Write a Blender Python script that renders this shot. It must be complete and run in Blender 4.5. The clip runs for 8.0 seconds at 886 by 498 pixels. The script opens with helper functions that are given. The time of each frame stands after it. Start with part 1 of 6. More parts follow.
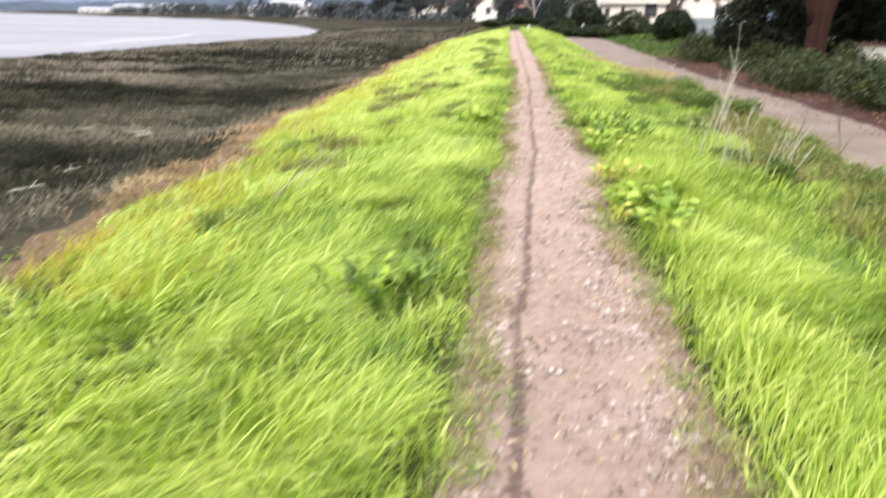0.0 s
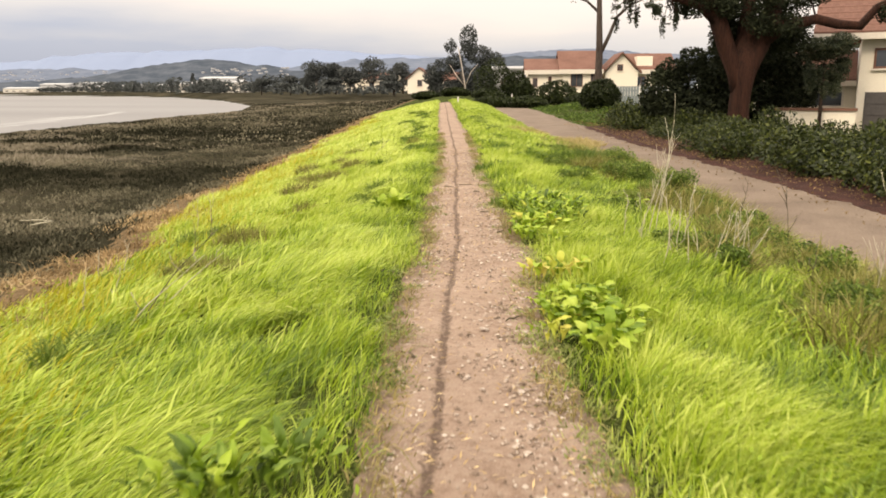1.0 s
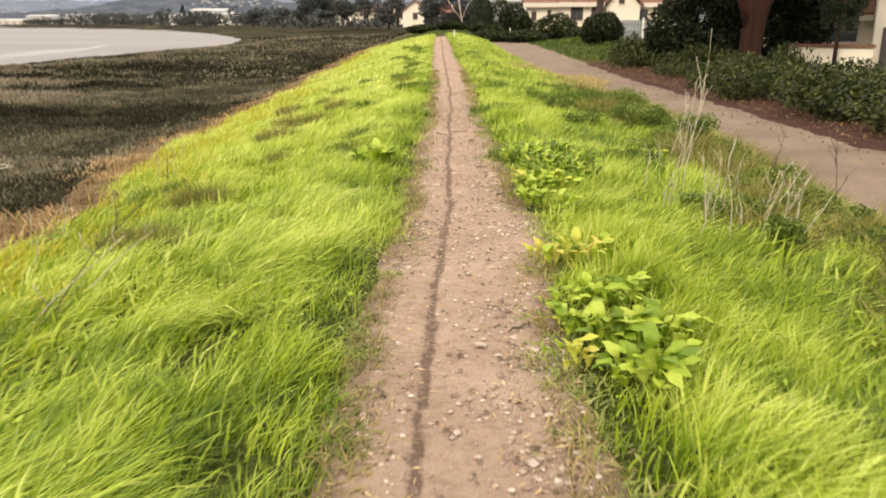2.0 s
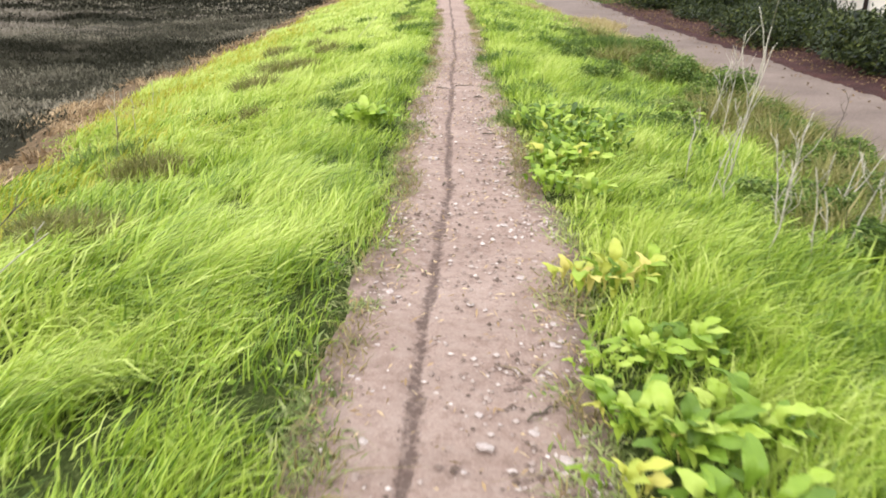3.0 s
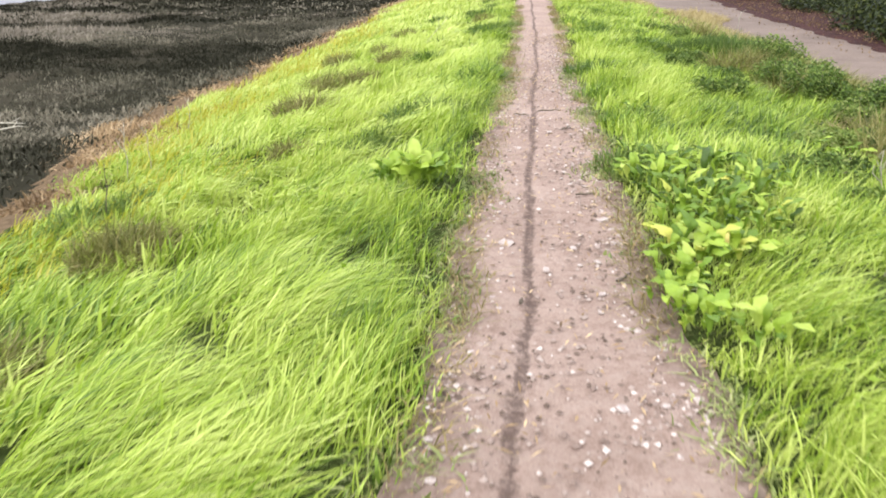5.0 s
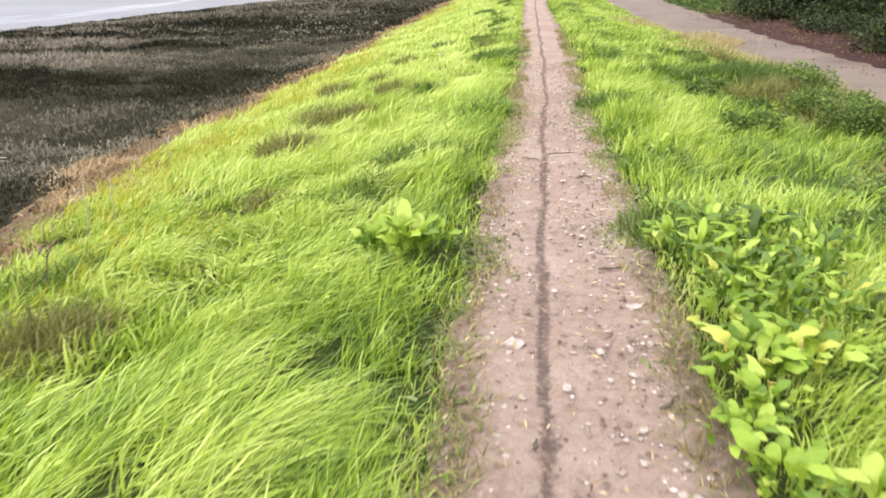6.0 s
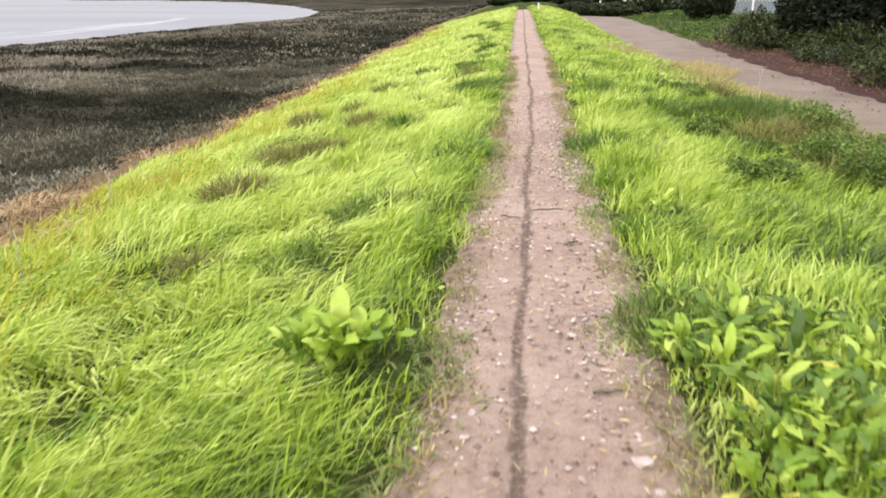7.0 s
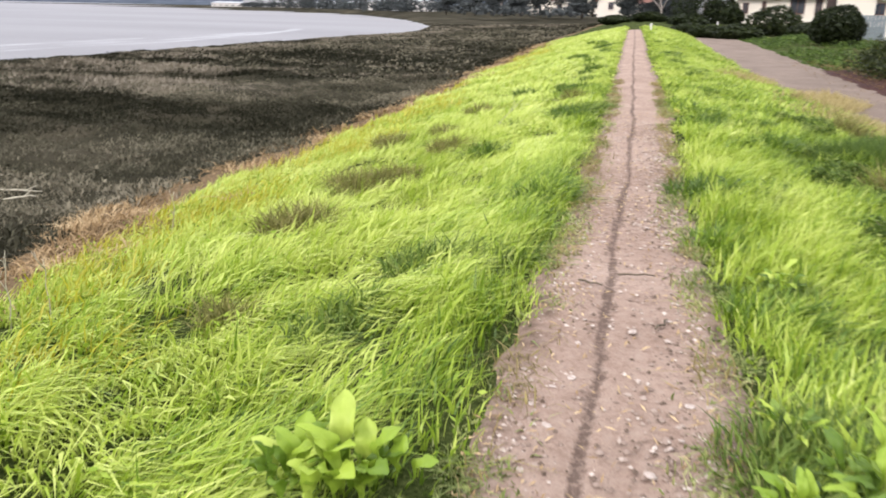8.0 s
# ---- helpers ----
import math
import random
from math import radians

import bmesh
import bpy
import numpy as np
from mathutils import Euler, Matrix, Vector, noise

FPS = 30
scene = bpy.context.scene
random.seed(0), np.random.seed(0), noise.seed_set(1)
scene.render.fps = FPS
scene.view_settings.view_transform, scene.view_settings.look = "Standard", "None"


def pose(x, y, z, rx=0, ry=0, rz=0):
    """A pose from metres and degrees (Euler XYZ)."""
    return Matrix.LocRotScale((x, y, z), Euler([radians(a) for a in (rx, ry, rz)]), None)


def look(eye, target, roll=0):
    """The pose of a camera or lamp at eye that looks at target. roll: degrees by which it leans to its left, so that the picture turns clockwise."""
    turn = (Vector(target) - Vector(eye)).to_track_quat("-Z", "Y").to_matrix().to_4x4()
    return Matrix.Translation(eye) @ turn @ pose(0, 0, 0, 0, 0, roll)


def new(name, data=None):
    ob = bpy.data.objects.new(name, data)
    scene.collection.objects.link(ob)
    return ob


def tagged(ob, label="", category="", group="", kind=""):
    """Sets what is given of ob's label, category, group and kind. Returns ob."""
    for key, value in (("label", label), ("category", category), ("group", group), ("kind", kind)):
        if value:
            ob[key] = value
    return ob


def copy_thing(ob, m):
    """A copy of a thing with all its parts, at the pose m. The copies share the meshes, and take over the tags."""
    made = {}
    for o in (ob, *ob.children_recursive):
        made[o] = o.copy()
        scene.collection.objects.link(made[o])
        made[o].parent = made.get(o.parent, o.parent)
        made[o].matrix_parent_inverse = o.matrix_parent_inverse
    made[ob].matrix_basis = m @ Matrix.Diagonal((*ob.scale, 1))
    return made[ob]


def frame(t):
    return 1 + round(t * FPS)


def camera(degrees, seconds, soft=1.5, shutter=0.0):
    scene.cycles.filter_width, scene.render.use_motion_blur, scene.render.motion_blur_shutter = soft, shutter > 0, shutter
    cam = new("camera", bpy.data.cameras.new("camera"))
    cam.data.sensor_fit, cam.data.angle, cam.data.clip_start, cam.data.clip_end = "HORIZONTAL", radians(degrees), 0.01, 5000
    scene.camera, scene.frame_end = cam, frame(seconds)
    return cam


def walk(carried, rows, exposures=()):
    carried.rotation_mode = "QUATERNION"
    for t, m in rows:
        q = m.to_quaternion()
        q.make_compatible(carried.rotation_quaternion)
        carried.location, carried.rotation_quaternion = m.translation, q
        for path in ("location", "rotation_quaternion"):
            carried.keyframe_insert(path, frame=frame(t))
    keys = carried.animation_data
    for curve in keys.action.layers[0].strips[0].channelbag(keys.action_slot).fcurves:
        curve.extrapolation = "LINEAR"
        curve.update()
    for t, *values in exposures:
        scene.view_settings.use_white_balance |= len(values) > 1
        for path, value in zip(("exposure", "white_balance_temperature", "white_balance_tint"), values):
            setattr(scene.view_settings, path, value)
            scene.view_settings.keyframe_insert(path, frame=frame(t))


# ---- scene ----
cam = camera(59.1, 8.0, soft=1.75, shutter=0.5)
EXPO = [(0.0, 0.7, 6200, 13), (0.5, 0.54, 6800, 10), (1.0, 0.3, 8200, 10), (1.7, 0.26, 8300, 10), (2.8, 0.42, 6500, 11), (3.5, 0.53, 5650, 12),
        (4.0, 0.6, 6150, 12), (4.5, 0.56, 6050, 12), (5.9, 0.55, 6200, 12), (6.6, 0.56, 6500, 10), (7.0, 0.46, 6350, 12), (7.5, 0.46, 6250, 13), (8.0, 0.38, 6300, 13)]
PATH = [
    (0, (0.484, -1.076, 1.463), (0.176, 0.815, 0.888), 0.9),
    (0.5, (0.579, -0.460, 1.483), (0.395, 1.489, 1.071), 0.4),
    (1, (0.570, 0.126, 1.494), (0.407, 2.077, 1.089), -0.2),
    (1.5, (0.572, 0.775, 1.473), (0.393, 2.714, 1.015), -0.6),
    (1.7, (0.554, 1.007, 1.486), (0.391, 2.937, 0.987), -0.6),
    (2.8, (0.474, 2.464, 1.474), (0.328, 4.337, 0.788), 1.3),
    (3, (0.456, 2.702, 1.471), (0.307, 4.569, 0.767), 1.1),
    (3.5, (0.431, 3.276, 1.461), (0.226, 5.123, 0.720), 0.7),
    (4, (0.408, 3.759, 1.474), (0.153, 5.593, 0.718), 0.5),
    (4.5, (0.309, 4.217, 1.476), (-0.010, 6.053, 0.750), 0.1),
    (4.7, (0.307, 4.382, 1.477), (-0.039, 6.211, 0.747), -0.6),
    (5.8, (0.205, 5.386, 1.507), (-0.138, 7.235, 0.826), -0.7),
    (6, (0.191, 5.562, 1.498), (-0.176, 7.408, 0.823), -1.1),
    (6.5, (0.199, 6.043, 1.517), (-0.156, 7.903, 0.873), -0.9),
    (7, (0.161, 6.633, 1.501), (-0.181, 8.502, 0.876), -0.2),
    (7.5, (0.190, 7.088, 1.534), (-0.266, 8.943, 0.942), 0.0),
    (8, (0.175, 7.512, 1.525), (-0.409, 9.331, 0.934), 1.1),
]
walk(cam, [(t, look(eye, target, roll)) for t, eye, target, roll in PATH],
     exposures=EXPO)

# ---- world and sun ----
world = bpy.data.worlds.new("overcast_sky")
scene.world = world
world.use_nodes = True
wn = world.node_tree.nodes
wl = world.node_tree.links
wn.clear()
w_out = wn.new("ShaderNodeOutputWorld")
w_bg = wn.new("ShaderNodeBackground")
w_sky = wn.new("ShaderNodeTexSky")
w_sky.sky_type, w_sky.sun_disc = "NISHITA", False
w_sky.sun_elevation, w_sky.sun_rotation = radians(39), radians(-143)
w_co = wn.new("ShaderNodeTexCoord")
w_sep = wn.new("ShaderNodeSeparateXYZ")
w_map = wn.new("ShaderNodeMapping")
w_map.inputs["Scale"].default_value = (1.6, 1.6, 9.0)
w_noise = wn.new("ShaderNodeTexNoise")
w_noise.inputs["Scale"].default_value, w_noise.inputs["Detail"].default_value = 2.2, 6.0
w_mad = wn.new("ShaderNodeMath")
w_mad.operation = "MULTIPLY_ADD"
w_mad.inputs[1].default_value = 0.09
w_ramp = wn.new("ShaderNodeValToRGB")
wl.new(w_co.outputs["Generated"], w_map.inputs["Vector"])
wl.new(w_map.outputs["Vector"], w_noise.inputs["Vector"])
wl.new(w_co.outputs["Generated"], w_sep.inputs["Vector"])
wl.new(w_noise.outputs["Fac"], w_mad.inputs[0])
wl.new(w_sep.outputs["Z"], w_mad.inputs[2])
w_side = wn.new("ShaderNodeMath")
w_side.operation = "MULTIPLY_ADD"
w_side.inputs[1].default_value = 0.05
wl.new(w_sep.outputs["X"], w_side.inputs[0])
wl.new(w_mad.outputs["Value"], w_side.inputs[2])
wl.new(w_side.outputs["Value"], w_ramp.inputs["Fac"])
SKY = [(0.0, (0.33, 0.41, 0.62)), (0.07, (0.39, 0.46, 0.66)), (0.1, (0.58, 0.61, 0.73)), (0.135, (0.76, 0.74, 0.80)),
       (0.22, (0.82, 0.80, 0.86)), (1.0, (0.84, 0.84, 0.87))]
while len(w_ramp.color_ramp.elements) < len(SKY):
    w_ramp.color_ramp.elements.new(0.5)
for e, (p, c) in zip(w_ramp.color_ramp.elements, SKY):
    e.position, e.color = p, (*c, 1)
w_mix = wn.new("ShaderNodeMix")
w_mix.data_type, w_mix.blend_type = "RGBA", "ADD"
w_mix.inputs["Factor"].default_value = 0.012
wl.new(w_ramp.outputs["Color"], w_mix.inputs["A"])
wl.new(w_sky.outputs["Color"], w_mix.inputs["B"])
wl.new(w_mix.outputs["Result"], w_bg.inputs["Color"])
w_zen = wn.new("ShaderNodeMath")
w_zen.operation = "MULTIPLY_ADD"
w_zen.use_clamp = False
w_zen.inputs[1].default_value, w_zen.inputs[2].default_value = 1.5, 0.85
wl.new(w_sep.outputs["Z"], w_zen.inputs[0])
wl.new(w_zen.outputs["Value"], w_bg.inputs["Strength"])
wl.new(w_bg.outputs["Background"], w_out.inputs["Surface"])

sun_data = bpy.data.lights.new("sun", "SUN")
sun_data.energy, sun_data.angle, sun_data.color = 1.8, radians(16), (1.0, 0.95, 0.88)
sun = new("sun", sun_data)
sun.matrix_world = look((-27, -28, 36), (0, 8, 0))


# ---- materials ----
def material(name, rough=0.9, spec=0.3):
    m = bpy.data.materials.new(name)
    m.use_nodes = True
    b = m.node_tree.nodes["Principled BSDF"]
    b.inputs["Roughness"].default_value = rough
    b.inputs["Specular IOR Level"].default_value = spec
    return m, m.node_tree.nodes, m.node_tree.links, b


def noise_node(nodes, links, scale, detail=5.0, rough=0.6, coords="Object", stretch=None):
    co = nodes.new("ShaderNodeTexCoord")
    out = co.outputs[coords]
    if stretch:
        mp = nodes.new("ShaderNodeMapping")
        mp.inputs["Scale"].default_value = stretch
        links.new(out, mp.inputs["Vector"])
        out = mp.outputs["Vector"]
    n = nodes.new("ShaderNodeTexNoise")
    n.inputs["Scale"].default_value, n.inputs["Detail"].default_value, n.inputs["Roughness"].default_value = scale, detail, rough
    links.new(out, n.inputs["Vector"])
    return n.outputs["Fac"]


def ramp_node(nodes, links, fac, stops):
    r = nodes.new("ShaderNodeValToRGB")
    while len(r.color_ramp.elements) < len(stops):
        r.color_ramp.elements.new(0.5)
    for e, (p, c) in zip(r.color_ramp.elements, stops):
        e.position, e.color = p, (*c, 1)
    links.new(fac, r.inputs["Fac"])
    return r.outputs["Color"]


def mix_node(nodes, links, fac, a, b, blend="MIX"):
    m = nodes.new("ShaderNodeMix")
    m.data_type, m.blend_type = "RGBA", blend
    for key, v in (("Factor", fac), ("A", a), ("B", b)):
        if isinstance(v, (int, float)):
            m.inputs[key].default_value = v
        elif isinstance(v, tuple):
            m.inputs[key].default_value = (*v, 1)
        else:
            links.new(v, m.inputs[key])
    return m.outputs["Result"]


def maths(nodes, links, op, a, b=0.0, c=0.0):
    m = nodes.new("ShaderNodeMath")
    m.operation = op
    for k, v in enumerate((a, b, c)):
        if isinstance(v, (int, float)):
            m.inputs[k].default_value = v
        else:
            links.new(v, m.inputs[k])
    return m.outputs["Value"]


def bump_node(nodes, links, b, height, strength=0.5, distance=0.02):
    n = nodes.new("ShaderNodeBump")
    n.inputs["Strength"].default_value, n.inputs["Distance"].default_value = strength, distance
    links.new(height, n.inputs["Height"])
    links.new(n.outputs["Normal"], b.inputs["Normal"])


def rough_material(name, dark, light, scale, fine, rough=0.92, bump=0.4, distance=0.02, stretch=None, spec=0.2, third=None):
    """A surface with two scales of variation between two colours."""
    m, nodes, links, b = material(name, rough, spec)
    big = noise_node(nodes, links, scale, 4, stretch=stretch)
    small = noise_node(nodes, links, fine, 6, 0.7, stretch=stretch)
    f = maths(nodes, links, "MULTIPLY_ADD", small, 0.6, maths(nodes, links, "MULTIPLY", big, 0.4))
    stops = [(0.36, dark), (0.64, light)] if third is None else [(0.34, dark), (0.5, light), (0.66, third)]
    links.new(ramp_node(nodes, links, f, stops), b.inputs["Base Color"])
    bump_node(nodes, links, b, small, bump, distance)
    return m


def leaf_material(name, stops, translucent=0.35, rough=0.6, patch=0.35, spec=0.25, stem=None):
    """Blades and leaves: colour by each piece's own tone and by patches over the ground; light also comes through."""
    m, nodes, links, b = material(name, rough, spec)
    at = nodes.new("ShaderNodeAttribute")
    at.attribute_name = "tone"
    big = noise_node(nodes, links, 0.55, 3, 0.55)
    f = maths(nodes, links, "MULTIPLY_ADD", at.outputs["Fac"], 1.0 - patch, maths(nodes, links, "MULTIPLY", big, patch))
    col = ramp_node(nodes, links, f, stops)
    links.new(col, b.inputs["Base Color"])
    tr = nodes.new("ShaderNodeBsdfTranslucent")
    links.new(col, tr.inputs["Color"])
    mx = nodes.new("ShaderNodeMixShader")
    mx.inputs["Fac"].default_value = translucent
    links.new(b.outputs["BSDF"], mx.inputs[1])
    links.new(tr.outputs["BSDF"], mx.inputs[2])
    links.new(mx.outputs["Shader"], nodes["Material Output"].inputs["Surface"])
    return m


def object_leaf_material(name, stops, translucent=0.3, rough=0.5):
    """Broad leaves that are objects of their own: colour by Object Info's Random, veins by noise."""
    m, nodes, links, b = material(name, rough, 0.35)
    info = nodes.new("ShaderNodeObjectInfo")
    small = noise_node(nodes, links, 22, 4, 0.6)
    f = maths(nodes, links, "MULTIPLY_ADD", info.outputs["Random"], 0.7, maths(nodes, links, "MULTIPLY", small, 0.3))
    col = ramp_node(nodes, links, f, stops)
    links.new(col, b.inputs["Base Color"])
    bump_node(nodes, links, b, small, 0.3, 0.01)
    tr = nodes.new("ShaderNodeBsdfTranslucent")
    links.new(col, tr.inputs["Color"])
    mx = nodes.new("ShaderNodeMixShader")
    mx.inputs["Fac"].default_value = translucent
    links.new(b.outputs["BSDF"], mx.inputs[1])
    links.new(tr.outputs["BSDF"], mx.inputs[2])
    links.new(mx.outputs["Shader"], nodes["Material Output"].inputs["Surface"])
    return m


GRASS = leaf_material("grass_green", [(0.06, (0.035, 0.072, 0.009)), (0.3, (0.15, 0.25, 0.019)), (0.56, (0.36, 0.475, 0.043)), (0.9, (0.62, 0.69, 0.18))], 0.3, 0.45, 0.25, 0.42)
GRASS_YELLOW = leaf_material("grass_yellow", [(0.15, (0.24, 0.24, 0.02)), (0.5, (0.46, 0.44, 0.035)), (0.9, (0.66, 0.58, 0.16))], 0.35, 0.5)
GRASS_TAN = leaf_material("grass_tan", [(0.15, (0.17, 0.14, 0.05)), (0.5, (0.37, 0.30, 0.12)), (0.9, (0.60, 0.50, 0.26))], 0.3, 0.7)
GRASS_OLIVE = leaf_material("grass_olive", [(0.2, (0.08, 0.085, 0.02)), (0.5, (0.20, 0.20, 0.05)), (0.85, (0.42, 0.36, 0.15))], 0.3)
GRASS_DRY = leaf_material("grass_dry", [(0.15, (0.10, 0.065, 0.03)), (0.45, (0.32, 0.215, 0.105)), (0.85, (0.60, 0.46, 0.26))], 0.2, 0.85)
EDGE_WEED = leaf_material("edge_weed", [(0.15, (0.11, 0.14, 0.04)), (0.5, (0.24, 0.29, 0.08)), (0.85, (0.42, 0.42, 0.18))], 0.25, 0.6, 0.2)
FORB = leaf_material("small_forb", [(0.15, (0.14, 0.22, 0.02)), (0.5, (0.28, 0.40, 0.04)), (0.85, (0.46, 0.56, 0.10))], 0.3, 0.5, 0.25)
MARSH_PLANT = leaf_material("marsh_plant", [(0.2, (0.018, 0.018, 0.010)), (0.42, (0.044, 0.041, 0.025)), (0.62, (0.115, 0.10, 0.068)), (0.85, (0.27, 0.235, 0.175))], 0.1, 0.9, 0.15, 0.1)
PICKLEWEED = leaf_material("pickleweed", [(0.15, (0.016, 0.016, 0.008)), (0.4, (0.05, 0.048, 0.03)), (0.62, (0.125, 0.115, 0.076)), (0.9, (0.25, 0.222, 0.155))], 0.1, 0.9, 0.3, 0.1)
WEED_DARK = leaf_material("weed_dark", [(0.2, (0.05, 0.085, 0.016)), (0.5, (0.13, 0.20, 0.033)), (0.75, (0.25, 0.32, 0.065)), (0.95, (0.37, 0.36, 0.15))], 0.28)
HEDGE_LEAF = leaf_material("hedge_leaf", [(0.15, (0.009, 0.014, 0.005)), (0.45, (0.034, 0.048, 0.011)), (0.85, (0.135, 0.15, 0.03))], 0.15, 0.5, 0.4)
DARK_LEAF = leaf_material("evergreen_leaf", [(0.2, (0.009, 0.012, 0.006)), (0.55, (0.02, 0.026, 0.012)), (0.85, (0.045, 0.05, 0.022))], 0.1, 0.7, 0.4, 0.15)
EUC_LEAF = leaf_material("eucalyptus_leaf", [(0.2, (0.03, 0.04, 0.025)), (0.55, (0.055, 0.07, 0.04)), (0.85, (0.11, 0.115, 0.065))], 0.2, 0.55)
# distant foliage: grey-blue haze put into the leaf colours, with contrast lowered
FAR_LEAF = leaf_material("hazy_leaf", [(0.2, (0.055, 0.062, 0.062)), (0.55, (0.08, 0.088, 0.084)), (0.85, (0.12, 0.122, 0.11))], 0.1, 0.9, 0.35, 0.1)
DOCK_GREEN = object_leaf_material("dock_green", [(0.1, (0.09, 0.16, 0.016)), (0.35, (0.19, 0.30, 0.027)), (0.65, (0.34, 0.46, 0.046)), (0.95, (0.50, 0.58, 0.12))])
DOCK_DARK = object_leaf_material("dock_dark", [(0.1, (0.05, 0.09, 0.012)), (0.5, (0.12, 0.20, 0.025)), (0.9, (0.24, 0.34, 0.05))])
DOCK_YELLOW = object_leaf_material("dock_yellow", [(0.15, (0.42, 0.48, 0.07)), (0.5, (0.54, 0.54, 0.09)), (0.85, (0.64, 0.55, 0.15))])
STALK = rough_material("dry_stalk", (0.30, 0.27, 0.19), (0.56, 0.52, 0.40), 3, 40, bump=0.2, distance=0.003)
STALK_DARK = rough_material("dark_stalk", (0.07, 0.055, 0.04), (0.16, 0.13, 0.09), 3, 40, bump=0.2, distance=0.003)
STONE = rough_material("path_stone", (0.26, 0.20, 0.165), (0.54, 0.47, 0.41), 1.5, 60, bump=0.3, distance=0.004)
MULCH = rough_material("mulch_bark", (0.022, 0.009, 0.007), (0.078, 0.032, 0.024), 2, 30, bump=0.9, distance=0.03)
TRAIL_DIRT = rough_material("trail_gravel", (0.112, 0.083, 0.062), (0.235, 0.18, 0.14), 0.8, 26, bump=0.35, distance=0.01)
BARK_RED = rough_material("red_bark", (0.008, 0.005, 0.004), (0.062, 0.024, 0.015), 0.6, 4.0, bump=1.0, distance=0.05, stretch=(5, 5, 0.5))
BARK_DARK = rough_material("dark_bark", (0.03, 0.02, 0.015), (0.075, 0.05, 0.04), 1.0, 7, bump=0.8, distance=0.03, stretch=(4, 4, 0.6))
BARK_GREY = rough_material("grey_bark", (0.035, 0.026, 0.022), (0.10, 0.075, 0.065), 0.5, 4, bump=0.5, distance=0.03, stretch=(3, 3, 0.5))
BARK_PALE = rough_material("pale_bark", (0.34, 0.29, 0.25), (0.60, 0.54, 0.48), 0.4, 3, bump=0.3, distance=0.02)
STUCCO = rough_material("cream_stucco", (0.76, 0.69, 0.57), (0.84, 0.77, 0.65), 0.3, 14, bump=0.2, distance=0.006)
STUCCO_PALE = rough_material("pale_stucco", (0.62, 0.58, 0.52), (0.72, 0.68, 0.62), 0.2, 8, bump=0.2, distance=0.006)
# plaster of remote houses, greyed by haze that is put into its colour
HAZE_GREY = rough_material("haze_grey_plaster", (0.36, 0.36, 0.37), (0.45, 0.45, 0.46), 0.2, 8, bump=0.1)
WHITE_PANEL = rough_material("white_panel", (0.40, 0.41, 0.42), (0.56, 0.56, 0.56), 0.05, 1.0, bump=0.1)
TILE = rough_material("roof_tile", (0.125, 0.062, 0.047), (0.21, 0.112, 0.086), 0.5, 6, bump=0.6, distance=0.03)
FASCIA = rough_material("fascia_white", (0.62, 0.56, 0.48), (0.72, 0.66, 0.58), 0.5, 10, bump=0.1)
GARAGE = rough_material("garage_grey", (0.075, 0.068, 0.066), (0.105, 0.095, 0.09), 0.4, 9, 0.7, bump=0.1)
FENCE_GREY = rough_material("fence_grey", (0.16, 0.19, 0.20), (0.25, 0.28, 0.29), 0.5, 8, 0.8, bump=0.2)
TRIM_BROWN = rough_material("trim_brown", (0.14, 0.07, 0.05), (0.22, 0.12, 0.085), 1, 12, bump=0.2)
POST_WHITE = rough_material("post_white", (0.66, 0.64, 0.6), (0.78, 0.76, 0.72), 2, 20, bump=0.1)


def glass_material():
    m, nodes, links, b = material("window_glass", 0.08, 0.6)
    links.new(ramp_node(nodes, links, noise_node(nodes, links, 0.7, 2), [(0.3, (0.03, 0.035, 0.04)), (0.7, (0.07, 0.08, 0.09))]), b.inputs["Base Color"])
    return m


GLASS = glass_material()


def grit_material():
    m, nodes, links, b = material("loose_grit", 0.9, 0.2)
    g = nodes.new("ShaderNodeNewGeometry")
    links.new(ramp_node(nodes, links, g.outputs["Random Per Island"], [(0.05, (0.10, 0.07, 0.05)), (0.45, (0.24, 0.175, 0.137)), (0.8, (0.34, 0.27, 0.22)), (0.97, (0.52, 0.45, 0.385))]), b.inputs["Base Color"])
    return m


GRIT = grit_material()


def water_material():
    m, nodes, links, b = material("bay_water", 0.42, 0.4)
    f = noise_node(nodes, links, 0.02, 3, 0.5, stretch=(0.4, 1.4, 1))
    links.new(ramp_node(nodes, links, f, [(0.35, (0.12, 0.115, 0.11)), (0.65, (0.18, 0.175, 0.17))]), b.inputs["Base Color"])
    bump_node(nodes, links, b, noise_node(nodes, links, 1.2, 4, 0.6, stretch=(0.6, 1.5, 1)), 0.5, 0.08)
    return m


WATER = water_material()


def ridge_material(name, dark, light, scale):
    m, nodes, links, b = material(name, 1.0, 0.0)
    f = noise_node(nodes, links, scale, 7, 0.65, stretch=(1, 1, 2.2))
    links.new(ramp_node(nodes, links, f, [(0.38, dark), (0.66, light)]), b.inputs["Base Color"])
    return m


# aerial haze is painted into these base colours, paler and bluer with distance
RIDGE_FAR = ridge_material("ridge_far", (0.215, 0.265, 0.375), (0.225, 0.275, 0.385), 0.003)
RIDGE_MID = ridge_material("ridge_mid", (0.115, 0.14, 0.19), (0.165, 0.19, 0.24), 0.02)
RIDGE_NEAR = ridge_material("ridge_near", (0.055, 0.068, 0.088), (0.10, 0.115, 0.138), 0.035)


